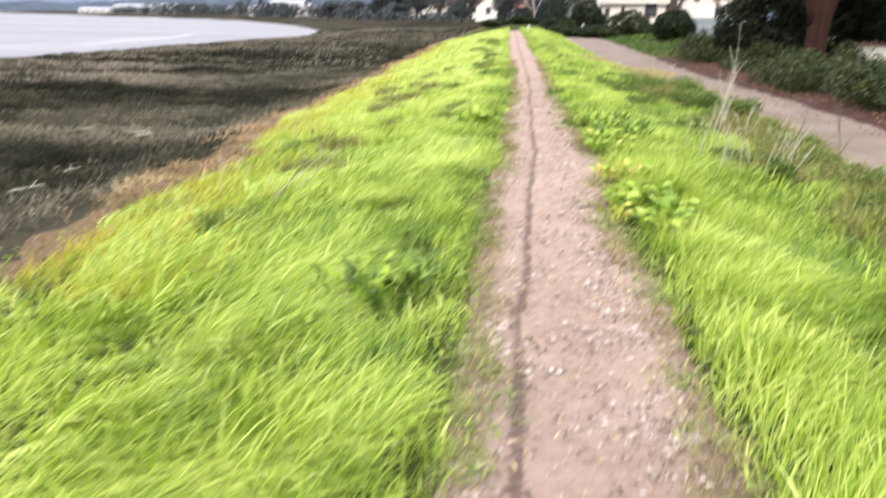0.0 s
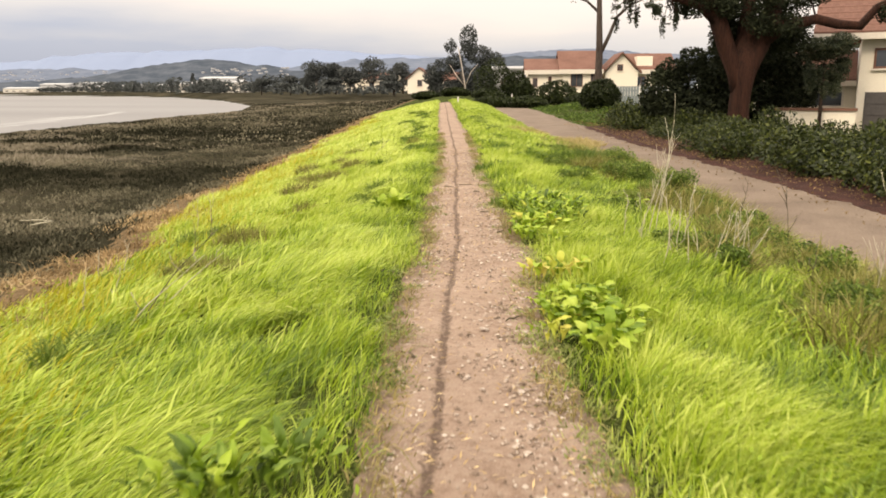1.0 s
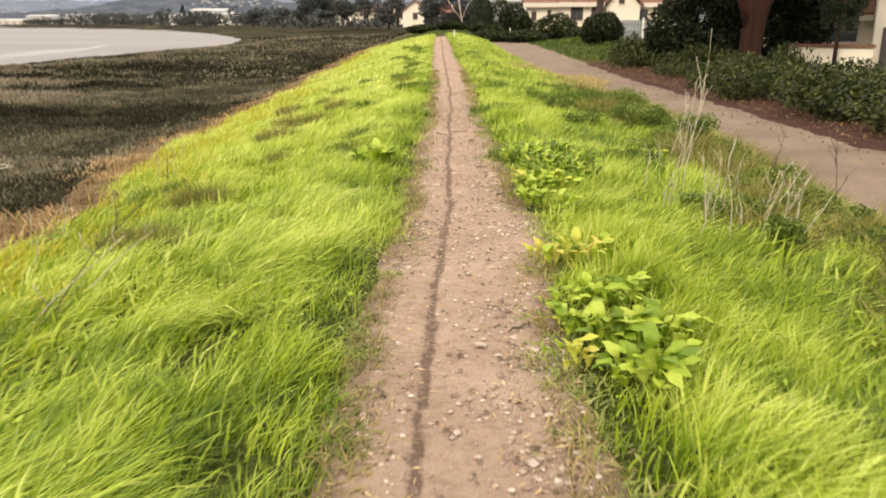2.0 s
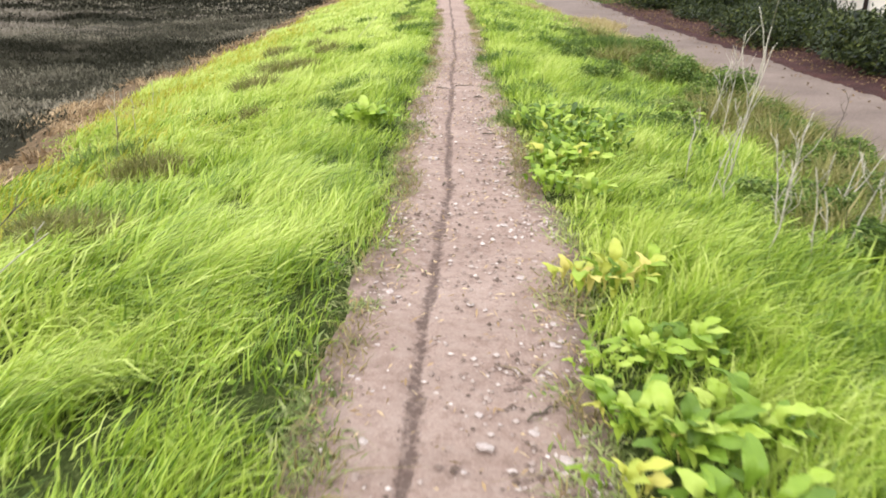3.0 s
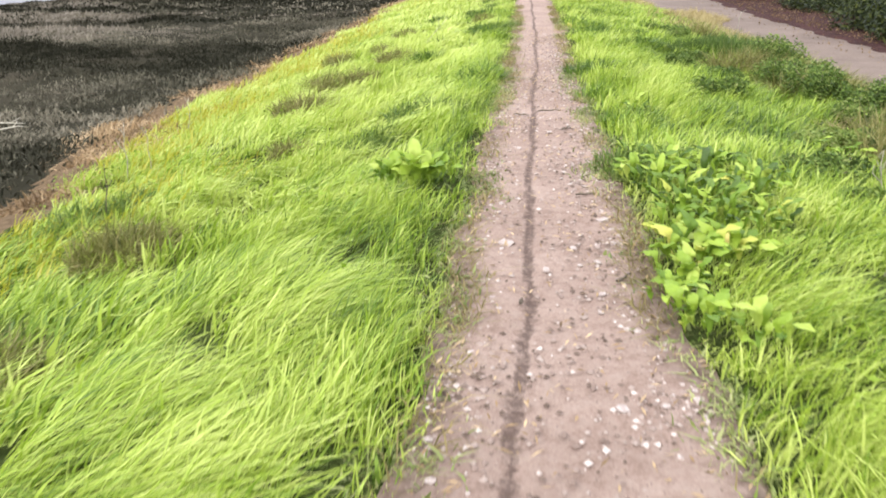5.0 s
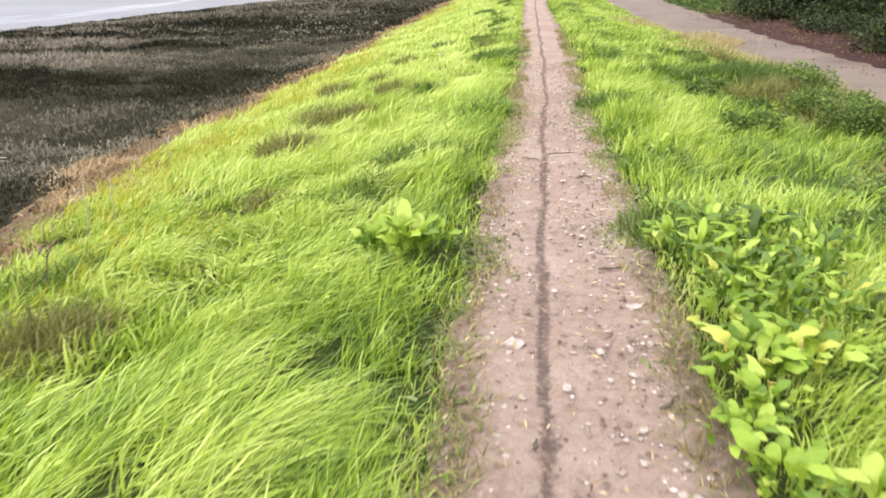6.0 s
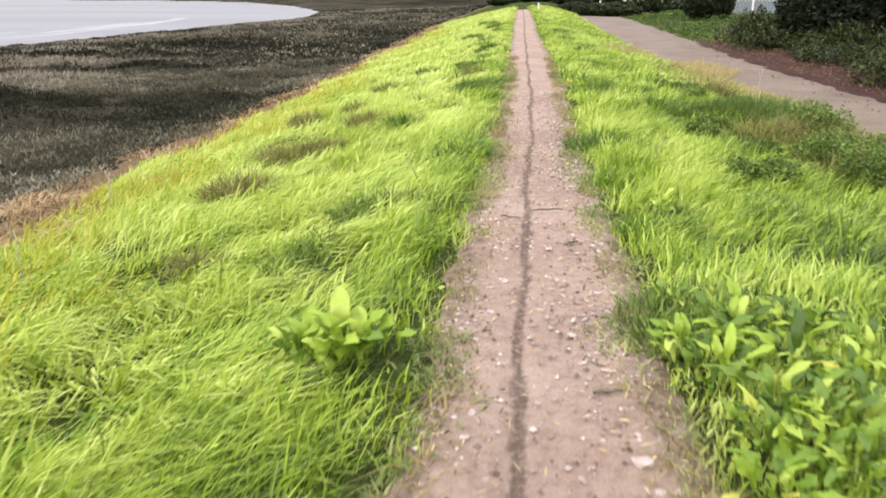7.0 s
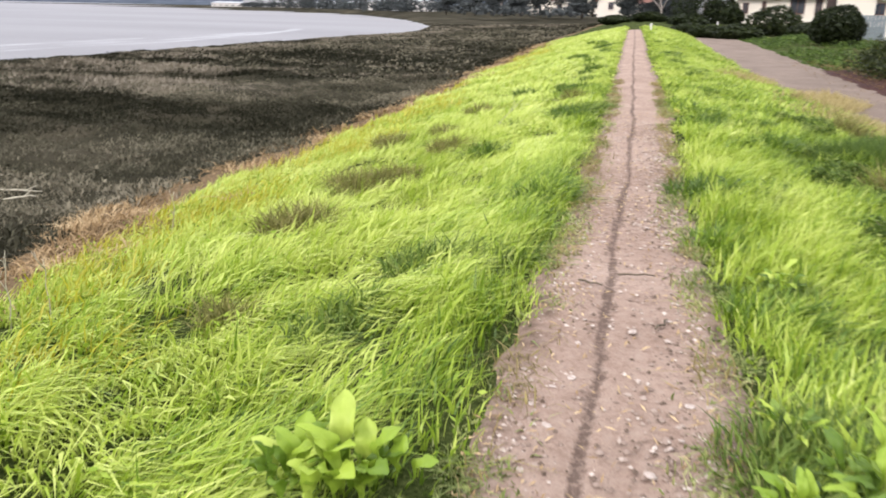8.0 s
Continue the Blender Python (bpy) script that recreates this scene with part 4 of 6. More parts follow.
tufts("dry_tuft", GRASS_TAN, [(2.95, 27.2, 1.6), (2.4, 28.0, 1.3), (3.4, 28.4, 1.4), (2.9, 23.6, 0.8), (3.1, 30.0, 1.3), (0.8, 31.5, 1.2), (1.5, 30.8, 1.3), (3.5, 21.2, 1.1), (2.6, 29.0, 1.2)],
      "dry tan grass tuft", "grass tuft", "dry tufts", 420, 0.42, 0.36, 0.016, lean=(0.2, 0.1), tone=(0.7, 0.2))


def lay_tide_line():
    for y0, y1, density, width in ((-4, 24, 560, 0.017), (24, 70, 130, 0.045)):
        u, y, x = scatter(-9.6, -5.2, y0, y1, density)
        x = x + tide_shift(y)
        d = (u + 6.55 + (fbm(x * 0.5, y * 0.5, 42) - 0.5) * 2.4) / np.interp(y, [11, 16], [0.62, 0.85])
        heap = np.clip((fbm(x * 0.9, y * 0.9, 51) - 0.36) * 4, 0, 1)
        keep = rng.random(len(u)) < np.exp(-d * d) * (0.2 + 1.1 * heap) * np.clip((y - 4) / 7, 0.4, 1)
        x, y = x[keep], y[keep]
        n = len(x)
        h = rng.uniform(0.05, 0.15, n) * (0.4 + 1.9 * np.clip((fbm(x * 0.9, y * 0.9, 51) - 0.36) * 2.5, 0, 1))
        tagged(new("dry_grass", blades("dry_grass", x, y, h, width * rng.uniform(0.6, 1.4, n), rng.normal(0.3, 1.0, n), rng.normal(0.1, 0.9, n),
                                       np.clip(0.44 + 1.4 * (fbm(x * 1.7, y * 1.7, 57) - 0.5) - 0.3 * np.clip((9.5 - y) / 3, 0, 1) + rng.normal(0, 0.18, n), 0, 1), GRASS_DRY, 2)), "brown dry grass along the tide line", "dry grass", kind="stuff")


lay_tide_line()


def straw_band(u, x, y):
    """Where the pale dry grass stands on the marsh: one broad patch and a weak strip beyond it."""
    patch = np.exp(-((y - 38 + 0.35 * (u + 20) + 7 * (fbm(x * 0.12, y * 0.12, 64) - 0.5)) / 5.0) ** 2) * np.clip((-11 - u) / 4, 0, 1) * np.clip((u + 36) / 5, 0, 1)
    return np.maximum(patch, 0.55 * np.exp(-((u + 30 + 6 * (fbm(x * 0 + 1.7, y * 0.06, 65) - 0.5)) / 5.0) ** 2))


def lay_marsh():
    """Pale dry grass in bands further out; dark stubble between."""
    for u0, u1, y0, y1, density, width, height in ((-20, -6.6, 2, 40, 130, 0.015, 0.11), (-44, -18, 8, 62, 62, 0.045, 0.26), (-46, -7.5, 40, 100, 30, 0.075, 0.24), (-60, -7, 100, 175, 6, 0.25, 0.25)):
        u, y, x = scatter(u0, u1, y0, y1, density)
        big = 0.5 * fbm(x * 0.08, y * 0.2, 61) + 0.5 * fbm(x * 0.15, y * 0.9, 63)
        band = straw_band(u, x, y)
        tide = -7.1 + tide_shift(y) + (fbm(x * 0.5, y * 0.5, 42) - 0.5) * 1.8
        keep = (u < tide) & (x > np.interp(y, SHORE_Y, SHORE_X) - 0.5) & (rng.random(len(u)) < 0.25 + fbm(x * 0.8, y * 0.8, 62))
        u, y, x, big, band = u[keep], y[keep], x[keep], big[keep], band[keep]
        n = len(x)
        pale = np.clip((big - 0.5 + 0.3 * band) * 6, 0, 1) * np.clip(0.3 + 1.1 * band, 0, 1)
        h = height * rng.uniform(0.4, 1.1, n) * (0.6 + 0.8 * pale) * np.clip((x - np.interp(y, SHORE_Y, SHORE_X)) / 5, 0.3, 1)
        tone = np.clip(0.34 + 0.66 * pale + 0.9 * (fbm(x * 0.2, y * 0.9, 62) - 0.5) + 0.8 * (fbm(x * 0.9, y * 1.5, 67) - 0.5) + 2.4 * (fbm(x * 0.07, y * 0.34, 66) - 0.5) - 0.22 * np.clip((14 + u) / 4, 0, 1) + rng.normal(0, 0.04, n), 0, 1)
        tagged(new("marsh_grass", blades("marsh_grass", x, y, h, width * rng.uniform(0.6, 1.6, n), rng.normal(0.2, 0.5, n), rng.normal(0, 0.4, n),
                                         tone, MARSH_PLANT, 2)), "dark stubble and pale dry grass on the marsh", "marsh plants", kind="stuff")


lay_marsh()


def lay_pickleweed():
    """Low dark cushions of marsh shrub, each many small shoots."""
    for u0, u1, y0, y1, density, r0, shoots, size in ((-21, -6.2, 4, 40, 3.6, 0.5, 56, 0.05), (-44, -20, 10, 70, 0.45, 0.9, 34, 0.12), (-46, -8, 40, 110, 0.3, 1.1, 34, 0.16)):
        u, y, x = scatter(u0, u1, y0, y1, density)
        tide = -7.3 + tide_shift(y) + (fbm(x * 0.5, y * 0.5, 42) - 0.5) * 1.8
        band = straw_band(u, x, y)
        keep = (u < tide) & (x > np.interp(y, SHORE_Y, SHORE_X) + 4.0) & (rng.random(len(u)) > 0.9 * band)
        x, y = x[keep], y[keep]
        n = len(x)
        r = r0 * rng.uniform(0.5, 1.5, n)
        cushion = np.clip(0.49 + 1.5 * (fbm(x * 0.12, y * 0.7, 65) - 0.5) + 2.6 * (fbm(x * 0.07, y * 0.34, 66) - 0.5) + rng.normal(0, 0.1, n), 0, 1)
        cx, cy, cr = np.repeat(x, shoots), np.repeat(y, shoots), np.repeat(r, shoots)
        a, q = rng.uniform(0, 6.28, n * shoots), np.sqrt(rng.random(n * shoots))
        px, py = cx + np.cos(a) * q * cr * 1.5, cy + np.sin(a) * q * cr * 0.8
        pz = ground_z(px, py) + cr * 0.45 * np.clip((px - np.interp(py, SHORE_Y, SHORE_X) - 3) / 8, 0.2, 1) * (1 - q * q) * rng.uniform(0.6, 1.1, n * shoots) - 0.02
        m = n * shoots
        tone = np.clip(np.repeat(cushion, shoots) + 0.08 * (1 - 2 * q) + rng.normal(0, 0.05, m), 0, 1)
        tagged(new("pickleweed", blades("pickleweed", px, py, size * rng.uniform(0.8, 2.6, m) * min(1.0, 0.085 / size) * np.clip((px - np.interp(py, SHORE_Y, SHORE_X) - 3) / 8, 0.25, 1), size * rng.uniform(0.3, 0.8, m), rng.normal(0.1, 0.6, m), rng.normal(0, 0.5, m), tone, PICKLEWEED, 2, z=pz)),
               "low dark cushions of tidal marsh shrub", "marsh plants", kind="stuff")


lay_pickleweed()


def driftwood(x, y, length, turn, seed):
    r = random.Random(seed)
    sh = Shape().tube([(length * (q / 5 - 0.5), r.uniform(-0.03, 0.03), 0.06 + 0.02 * r.random()) for q in range(6)], [0.012, 0.018, 0.02, 0.018, 0.014, 0.008], 6, 0.3, seed)
    sh.tube([(0.1 * length, 0, 0.07), (0.25 * length, 0.12, 0.12), (0.3 * length, 0.2, 0.14)], [0.011, 0.008, 0.005], 5)
    ob = new("driftwood", sh.mesh("driftwood", STALK, True))
    ob.matrix_basis = pose(x, y, float(ground_z(x, y)) + 0.1, 0, r.uniform(-6, 6), turn)
    tagged(ob, "bleached driftwood branch on the marsh edge", "driftwood", "driftwood")


for k, (x, y, l, a) in enumerate([(-10.6, 17.6, 0.7, 20), (-10.2, 17.2, 0.5, 35), (-12.6, 18.4, 0.6, -10), (-9.2, 12.6, 0.5, 60), (-8.9, 11.0, 0.6, 40)]):
    driftwood(x, y, l, a, 1700 + k)


# ---- broad-leaved docks ----
def dock_leaf(name, mat, length, width, arch, wave):
    """One leaf along +x from the origin, on a short stem, folded along its rib and waved at the rim."""
    shape, rows = Shape(), 10
    v = []
    for k in range(rows):
        s = k / (rows - 1)
        outline = (s / 0.45) ** 0.6 if s < 0.45 else 1.0 if s < 0.72 else math.sqrt(max(0.0, 1 - ((s - 0.72) / 0.29) ** 2))
        half = width * 0.5 * max(0.22, outline)
        x = length * (0.26 + 0.74 * s) * (1 - 0.12 * arch * s * s)
        z = length * arch * (0.22 * math.sin(s * 2.6) - 0.3 * s ** 3)
        for j in (-1, -0.5, 0, 0.5, 1):
            v.append((x, half * j, z + abs(j) * half * 0.3 + wave * half * math.sin(11 * s + 4 * j) * abs(j)))
    shape.poly(v, [(k * 5 + j, k * 5 + j + 1, k * 5 + j + 6, k * 5 + j + 5) for k in range(rows - 1) for j in range(4)])
    shape.tube([(0, 0, 0), (length * 0.12, 0, 0.004), (length * 0.24, 0, 0.0)], [0.004, 0.0035, 0.003], 4)
    return shape.mesh(name, mat, True)


DOCK_MESHES = {}
for tint, mat in (("green", DOCK_GREEN), ("yellow", DOCK_YELLOW), ("dark", DOCK_DARK)):
    DOCK_MESHES[tint, "broad"] = [dock_leaf("leaf", mat, length, width, arch, wave) for length, width, arch, wave in ((0.2, 0.062, 0.7, 0.45), (0.18, 0.064, 0.45, 0.5), (0.14, 0.052, 0.8, 0.45), (0.23, 0.06, 0.9, 0.6))]
    DOCK_MESHES[tint, "narrow"] = [dock_leaf("leaf", mat, length, width, arch, wave) for length, width, arch, wave in ((0.21, 0.036, 0.7, 0.7), (0.18, 0.042, 0.5, 0.6), (0.15, 0.034, 0.9, 0.7), (0.25, 0.04, 0.8, 0.8))]


def dock_plant(x, y, size, count, yellow=0.0, seed=0, label="broad-leaved green dock plant at the path edge"):
    r = random.Random(seed)
    root = thing("dock_plant", (x, y, float(ground_z(x, y)) + 0.045), label, "plant", "docks along the path")
    count = int(count * 2.5)
    form = "narrow" if yellow < 0 or (y > 8.9 and x > 0) else "broad"
    for k in range(count):
        tint = ("green" if r.random() < 0.45 else "dark") if yellow < 0 else "yellow" if r.random() < yellow else "dark" if form == "narrow" and r.random() < 0.4 else "green"
        lift = r.uniform(62, 89) if yellow < 0 else r.uniform(48, 86) if x < 0 or yellow > 0.3 else r.uniform(38, 86) * (1 - 0.2 * k / count)
        spin = 360 * k * 0.382 + r.uniform(-25, 25)
        s = size * r.uniform(0.5, 1.05)
        off = r.uniform(0, 0.2 if yellow < 0 else 0.1 if x < 0 else 0.13) * size
        m = pose(0, 0, 0, 0, 0, spin) @ pose(off, 0, 0, r.uniform(-30, 30), -lift, 0) @ Matrix.Scale(s, 4)
        part("leaf", DOCK_MESHES[tint, form][r.randrange(4)], root, "yellowing leaf" if tint == "yellow" else "", m)
    return root


for k, d in enumerate(DOCKS):
    dock_plant(*d, seed=300 + k, label="dock plant with yellowing broad leaves at the path edge" if d[4] > 0.3 else "dark green upright dock plant among the grass" if d[4] < 0 else "broad-leaved green dock plant at the path edge")


# ---- dry stalks ----
def dry_stalk(x, y, height, lean, forks, seed, mat, label):
    """An upright dead stem with side twigs."""
    r = random.Random(seed)
    root = thing("dry_stalk", (x, y, float(ground_z(x, y))), label, "dry stalk", "dead weed stalks")
    pts = [(lean[0] * height * (q / 5) ** 1.3 + r.uniform(-1, 1) * 0.012, lean[1] * height * (q / 5) ** 1.3 + r.uniform(-1, 1) * 0.012, height * q / 5 - 0.04) for q in range(6)]
    part("stem", Shape().tube(pts, [0.006 - 0.0007 * q for q in range(6)], 5, 0.2, seed).mesh("stem", mat, True), root)
    for k in range(forks):
        q = 1 + r.random() * 3.8
        a, f = int(q), q - int(q)
        p = Vector(pts[a]).lerp(Vector(pts[min(5, a + 1)]), f)
        ang, l = r.uniform(0, 6.28), height * r.uniform(0.15, 0.34)
        d = Vector((math.cos(ang) * 0.5, math.sin(ang) * 0.5, 0.9)) * l
        mid = p + d * 0.5 + Vector((r.uniform(-1, 1), r.uniform(-1, 1), 0)) * 0.03
        twig_ob = part("side_twig", Shape().tube([p, mid, p + d], [0.0038, 0.003, 0.002], 4).mesh("side_twig", mat, True), root)
        if r.random() < 0.6:
            part("twiglet", Shape().tube([mid, mid + Vector((d.y, -d.x, d.z)) * 0.4], [0.0025, 0.0015], 4).mesh("twiglet", mat, True), twig_ob)
    return root


STALKS = [(2.17, 8.68, 1.35, (0.12, 0), 6), (2.08, 8.55, 1.1, (0.2, 0), 3), (3.5, 6.4, 1.1, (0.05, 0), 4), (1.92, 6.85, 0.6, (0.1, 0), 3), (2.05, 7.15, 0.66, (-0.1, 0.1), 3), (2.14, 6.8, 0.62, (-0.12, 0), 3), (2.35, 6.95, 0.62, (0.2, 0), 3), (2.12, 7.3, 0.66, (0.02, 0), 4), (2.54, 7.0, 0.66, (0.0, 0), 3), (2.5, 6.8, 0.55, (0.5, 0), 2),
          (2.6, 10.7, 1.15, (0.1, 0), 8), (2.5, 10.9, 0.85, (0.2, 0), 5), (2.3, 10.2, 0.5, (-0.1, 0), 3), (2.8, 8.2, 0.6, (0.5, 0), 3), (2.65, 7.9, 0.55, (0.3, 0.1), 3), (1.85, 7.7, 0.45, (0.1, 0), 2),
          (2.6, 7.3, 0.6, (0.3, 0), 3), (2.75, 11.6, 0.7, (0.1, 0), 4), (-2.26, 5.46, 0.6, (1.0, 0.3), 3), (-2.15, 5.8, 0.5, (1.0, 0.3), 2), (-3.05, 6.3, 0.42, (0.15, 0), 1), (-2.95, 6.6, 0.4, (0.3, 0), 1),
          (-4.0, 8.3, 0.45, (0.1, 0), 1), (-3.85, 8.6, 0.45, (0.2, 0), 1), (-4.0, 11.2, 0.6, (0.05, 0), 2), (-3.88, 11.4, 0.5, (0.05, 0), 1), (-4.9, 14.1, 0.5, (0.1, 0), 2), (-2.75, 18.8, 0.6, (0.8, 0.2), 2), (2.9, 20.4, 0.7, (0.1, 0), 4)]
stalk_rng = random.Random(43)
STALKS += [(stalk_rng.uniform(1.8, 2.9), stalk_rng.uniform(6.7, 9.6), stalk_rng.uniform(0.45, 0.85), (stalk_rng.uniform(-0.2, 0.4), 0.05), stalk_rng.randrange(1, 4)) for _ in range(6)]
for k, (x, y, h, lean, forks) in enumerate(STALKS):
    dry_stalk(x, y, h, lean, forks, 500 + k, STALK, "pale dry weed stalk standing in the grass")
for k, (x, y, h, lean, forks) in enumerate([(3.05, 6.6, 0.5, (0.1, 0), 2), (3.65, 8.8, 0.95, (-0.1, 0), 6), (3.5, 10.3, 0.8, (0.15, 0), 5), (-2.2, 5.6, 0.75, (0.75, 0.3), 3), (-3.2, 9.6, 0.5, (0.1, 0.1), 3)]):
    dry_stalk(x, y, h, lean, forks, 600 + k, STALK_DARK, "dark dead weed stem with bare side twigs")


def twig(x, y, length, turn, seed):
    r = random.Random(seed)
    s = Shape().tube([(length * (q / 4 - 0.5), r.uniform(-0.012, 0.012), 0.012 + 0.006 * (q % 2)) for q in range(5)], [0.006, 0.007, 0.006, 0.005, 0.003], 5, 0.3, seed)
    ob = new("twig", s.mesh("twig", STALK_DARK, True))
    ob.matrix_basis = pose(x, y, float(ground_z(x, y)) + 0.02, 0, 0, turn)
    return tagged(ob, "small dark broken twig lying on the footpath", "twig", "twigs on the path")


for k, (x, y, l, a) in enumerate([(-0.07, 12.03, 0.22, 12), (-0.31, 11.8, 0.15, -15), (0.12, 11.3, 0.16, 70), (0.0, 16.2, 0.22, 30), (0.05, 7.76, 0.06, 100), (0.5, 8.1, 0.12, 60), (0.05, 4.25, 0.1, 120), (0.62, 5.0, 0.15, 40), (-0.4, 6.3, 0.16, 150), (0.3, 9.4, 0.12, 20), (-0.4, 9.2, 0.15, 70)]):
    twig(x, y, l, a, 700 + k)


# ---- hedge, shrubs and trees ----
def shrub(name, x, y, blobs, n, size, mat, label, category, group="", seed=0, tone=(0.5, 0.2), stems=4, gaps=0.25, bark=None, hollow=0.5):
    """A bush: a few stems and its foliage, at (x, y) on the ground."""
    root = thing(name, (x, y, float(ground_z(x, y))), label, category, group)
    r = random.Random(seed)
    s = Shape()
    top = max(b[2] for b in blobs)
    for k in range(stems):
        b = blobs[k % len(blobs)]
        s.tube([(r.uniform(-0.1, 0.1), r.uniform(-0.1, 0.1), -0.1), (b[0] * 0.5, b[1] * 0.5, b[2] * 0.5), (b[0], b[1], b[2])], [0.02 + 0.02 * top, 0.016 + 0.014 * top, 0.01], 5, 0.2, k)
    kind = "stem" if stems == 1 else "stems"
    tagged(part(kind, s.mesh(kind, bark or BARK_DARK, True), root), kind="" if stems == 1 else "stuff")
    part("foliage", leaf_mesh("foliage", crown_points(blobs, n, seed, hollow, gaps), size, mat, tone, seed), root)
    return root


def hedge():
    r = random.Random(41)
    kinds = []
    for k in range(4):
        blobs = [(r.uniform(-0.5, 0.5), r.uniform(-0.6, 0.6), r.uniform(0.28, 0.5), r.uniform(0.45, 0.65), r.uniform(0.5, 0.75), r.uniform(0.3, 0.42)) for _ in range(6)]
        kinds.append(blobs)
    first = {}
    y = -4.0
    while y < 39:
        for row, off in enumerate((7.95, 8.9, 9.9, 10.9)):
            if row == 0 and r.random() < 0.22:
                continue
            k = r.randrange(4)
            yy = y + r.uniform(-0.3, 0.3)
            u = off + r.uniform(-0.35, 0.3)
            x = u + float(middle(yy))
            if k not in first:
                first[k] = shrub("hedge_shrub", x, yy, kinds[k], 1500, 0.053, HEDGE_LEAF, "low dark green leafy hedge shrub in bark mulch", "shrub", "hedge shrubs", 800 + k, (0.34, 0.26), gaps=0.2, hollow=0.6)
            else:
                copy_thing(first[k], pose(x, yy, float(ground_z(x, yy)), 0, 0, r.choice((0, 90, 180, 270)) + r.uniform(-20, 20)) @ Matrix.Diagonal((r.uniform(0.8, 1.25), r.uniform(0.8, 1.25), r.choice((0.55, 0.7, 0.9, 1.05, 1.3)) * r.uniform(0.85, 1.15), 1)))
        y += 1.15
    for x, yy, s in ((5.7, 36.6, 1.5), (6.3, 35.7, 1.35), (6.5, 37.2, 1.6), (5.75, 35.2, 1.0), (7.2, 36.6, 1.4)):
        copy_thing(first[r.randrange(4)], pose(x, yy, float(ground_z(x, yy)), 0, 0, r.uniform(0, 360)) @ Matrix.Diagonal((1.0, 1.0, s, 1)))


hedge()

shrub("evergreen_shrub", 8.34, 36.0, [(-0.9, 0, 1.4, 1.1, 1.2, 1.4), (0.5, 0.3, 1.8, 1.2, 1.2, 1.3), (-0.2, -0.4, 0.9, 1.6, 1.3, 0.9), (0.15, 0.0, 3.0, 0.65, 0.6, 0.6), (-0.7, 0.0, 2.5, 0.7, 0.7, 0.6), (1.0, 0.2, 2.7, 0.7, 0.7, 0.8), (1.4, 0.2, 1.0, 1.3, 1.2, 1.1), (-1.3, 0.3, 0.9, 0.7, 0.8, 0.9), (1.6, 0.2, 2.1, 1.0, 0.9, 1.1), (2.1, 0.4, 3.2, 0.7, 0.8, 0.8)],
      18000, 0.1, DARK_LEAF, "tall dark evergreen shrub behind the hedge", "shrub", "evergreens by the tree", 31, gaps=0.06, hollow=0.62)
shrub("evergreen_shrub", 11.44, 36.2, [(-0.6, 0, 1.5, 1.4, 1.2, 1.6), (0.7, 0.2, 2.3, 1.3, 1.2, 1.4), (0.2, -0.3, 3.2, 1.1, 1.1, 0.9), (1.5, 0, 1.2, 0.95, 1.1, 1.25), (-1.7, 0, 1.2, 1.0, 1.0, 1.4), (1.4, 0.2, 2.6, 0.9, 0.9, 1.0), (-0.9, 0.3, 3.6, 1.2, 1.0, 1.1), (0.7, 0.3, 4.2, 1.1, 1.0, 0.9), (2.1, 0.2, 1.9, 0.6, 0.7, 0.9)],
      21000, 0.1, DARK_LEAF, "tall dark evergreen shrub behind the hedge", "shrub", "evergreens by the tree", 32, gaps=0.06, hollow=0.62)
shrub("hanging_tree", 13.2, 33.6, [(0, 0, 3.4, 0.75, 0.7, 0.5), (0.35, 0, 2.6, 0.55, 0.5, 0.8), (-0.25, 0.1, 2.7, 0.5, 0.5, 0.8), (0.6, -0.1, 3.6, 0.6, 0.6, 0.45), (-0.5, 0, 2.2, 0.26, 0.3, 0.6), (0.5, 0, 1.9, 0.26, 0.3, 0.6), (0.05, -0.1, 1.9, 0.2, 0.2, 0.5), (0.75, 0, 2.9, 0.3, 0.3, 0.8), (-0.6, 0, 3.5, 0.5, 0.5, 0.4)],
      13000, 0.058, EUC_LEAF, "small grey-green tree with hanging twigs by the house", "tree", "", 33, (0.6, 0.24), 1, 0.36, hollow=0.1)
shrub("round_bush", 7.11, 58.0, [(0, 0, 1.12, 1.34, 1.3, 1.14), (-0.48, 0, 0.84, 0.96, 0.96, 0.84), (0.48, 0.1, 0.96, 0.96, 0.96, 0.9)], 13000, 0.085, HEDGE_LEAF, "clipped round dark green bush beside the trail", "shrub", "", 34, (0.14, 0.12), gaps=0.0, hollow=0.82)
for k, (x, y, r0, h) in enumerate([(0.26, 68, 1.1, 0.85), (2.12, 67, 1.3, 1.0), (4.82, 72, 1.5, 2.1), (7.1, 66, 1.4, 1.2), (-1.15, 76, 1.2, 0.8), (-5.53, 92, 1.3, 0.9), (-9.24, 96, 1.4, 0.9), (-1.97, 98, 1.6, 1.3), (1.64, 111, 1.5, 3.4), (-1.47, 112, 2.2, 5.2), (2.73, 108, 1.0, 2.0)]):
    shrub("garden_bush", x, y, [(0, 0, h * 0.5, r0, r0, h * 0.55), (r0 * 0.6, 0.2, h * 0.4, r0 * 0.7, r0 * 0.7, h * 0.42), (-r0 * 0.6, -0.1, h * 0.42, r0 * 0.75, r0 * 0.7, h * 0.45)],
          4200, 0.12 if y < 80 else 0.16, HEDGE_LEAF, "rounded dark green garden bush in front of the houses", "shrub", "garden bushes", 850 + k, (0.2 if y < 80 else 0.16, 0.15), 3, 0.02, hollow=0.78)


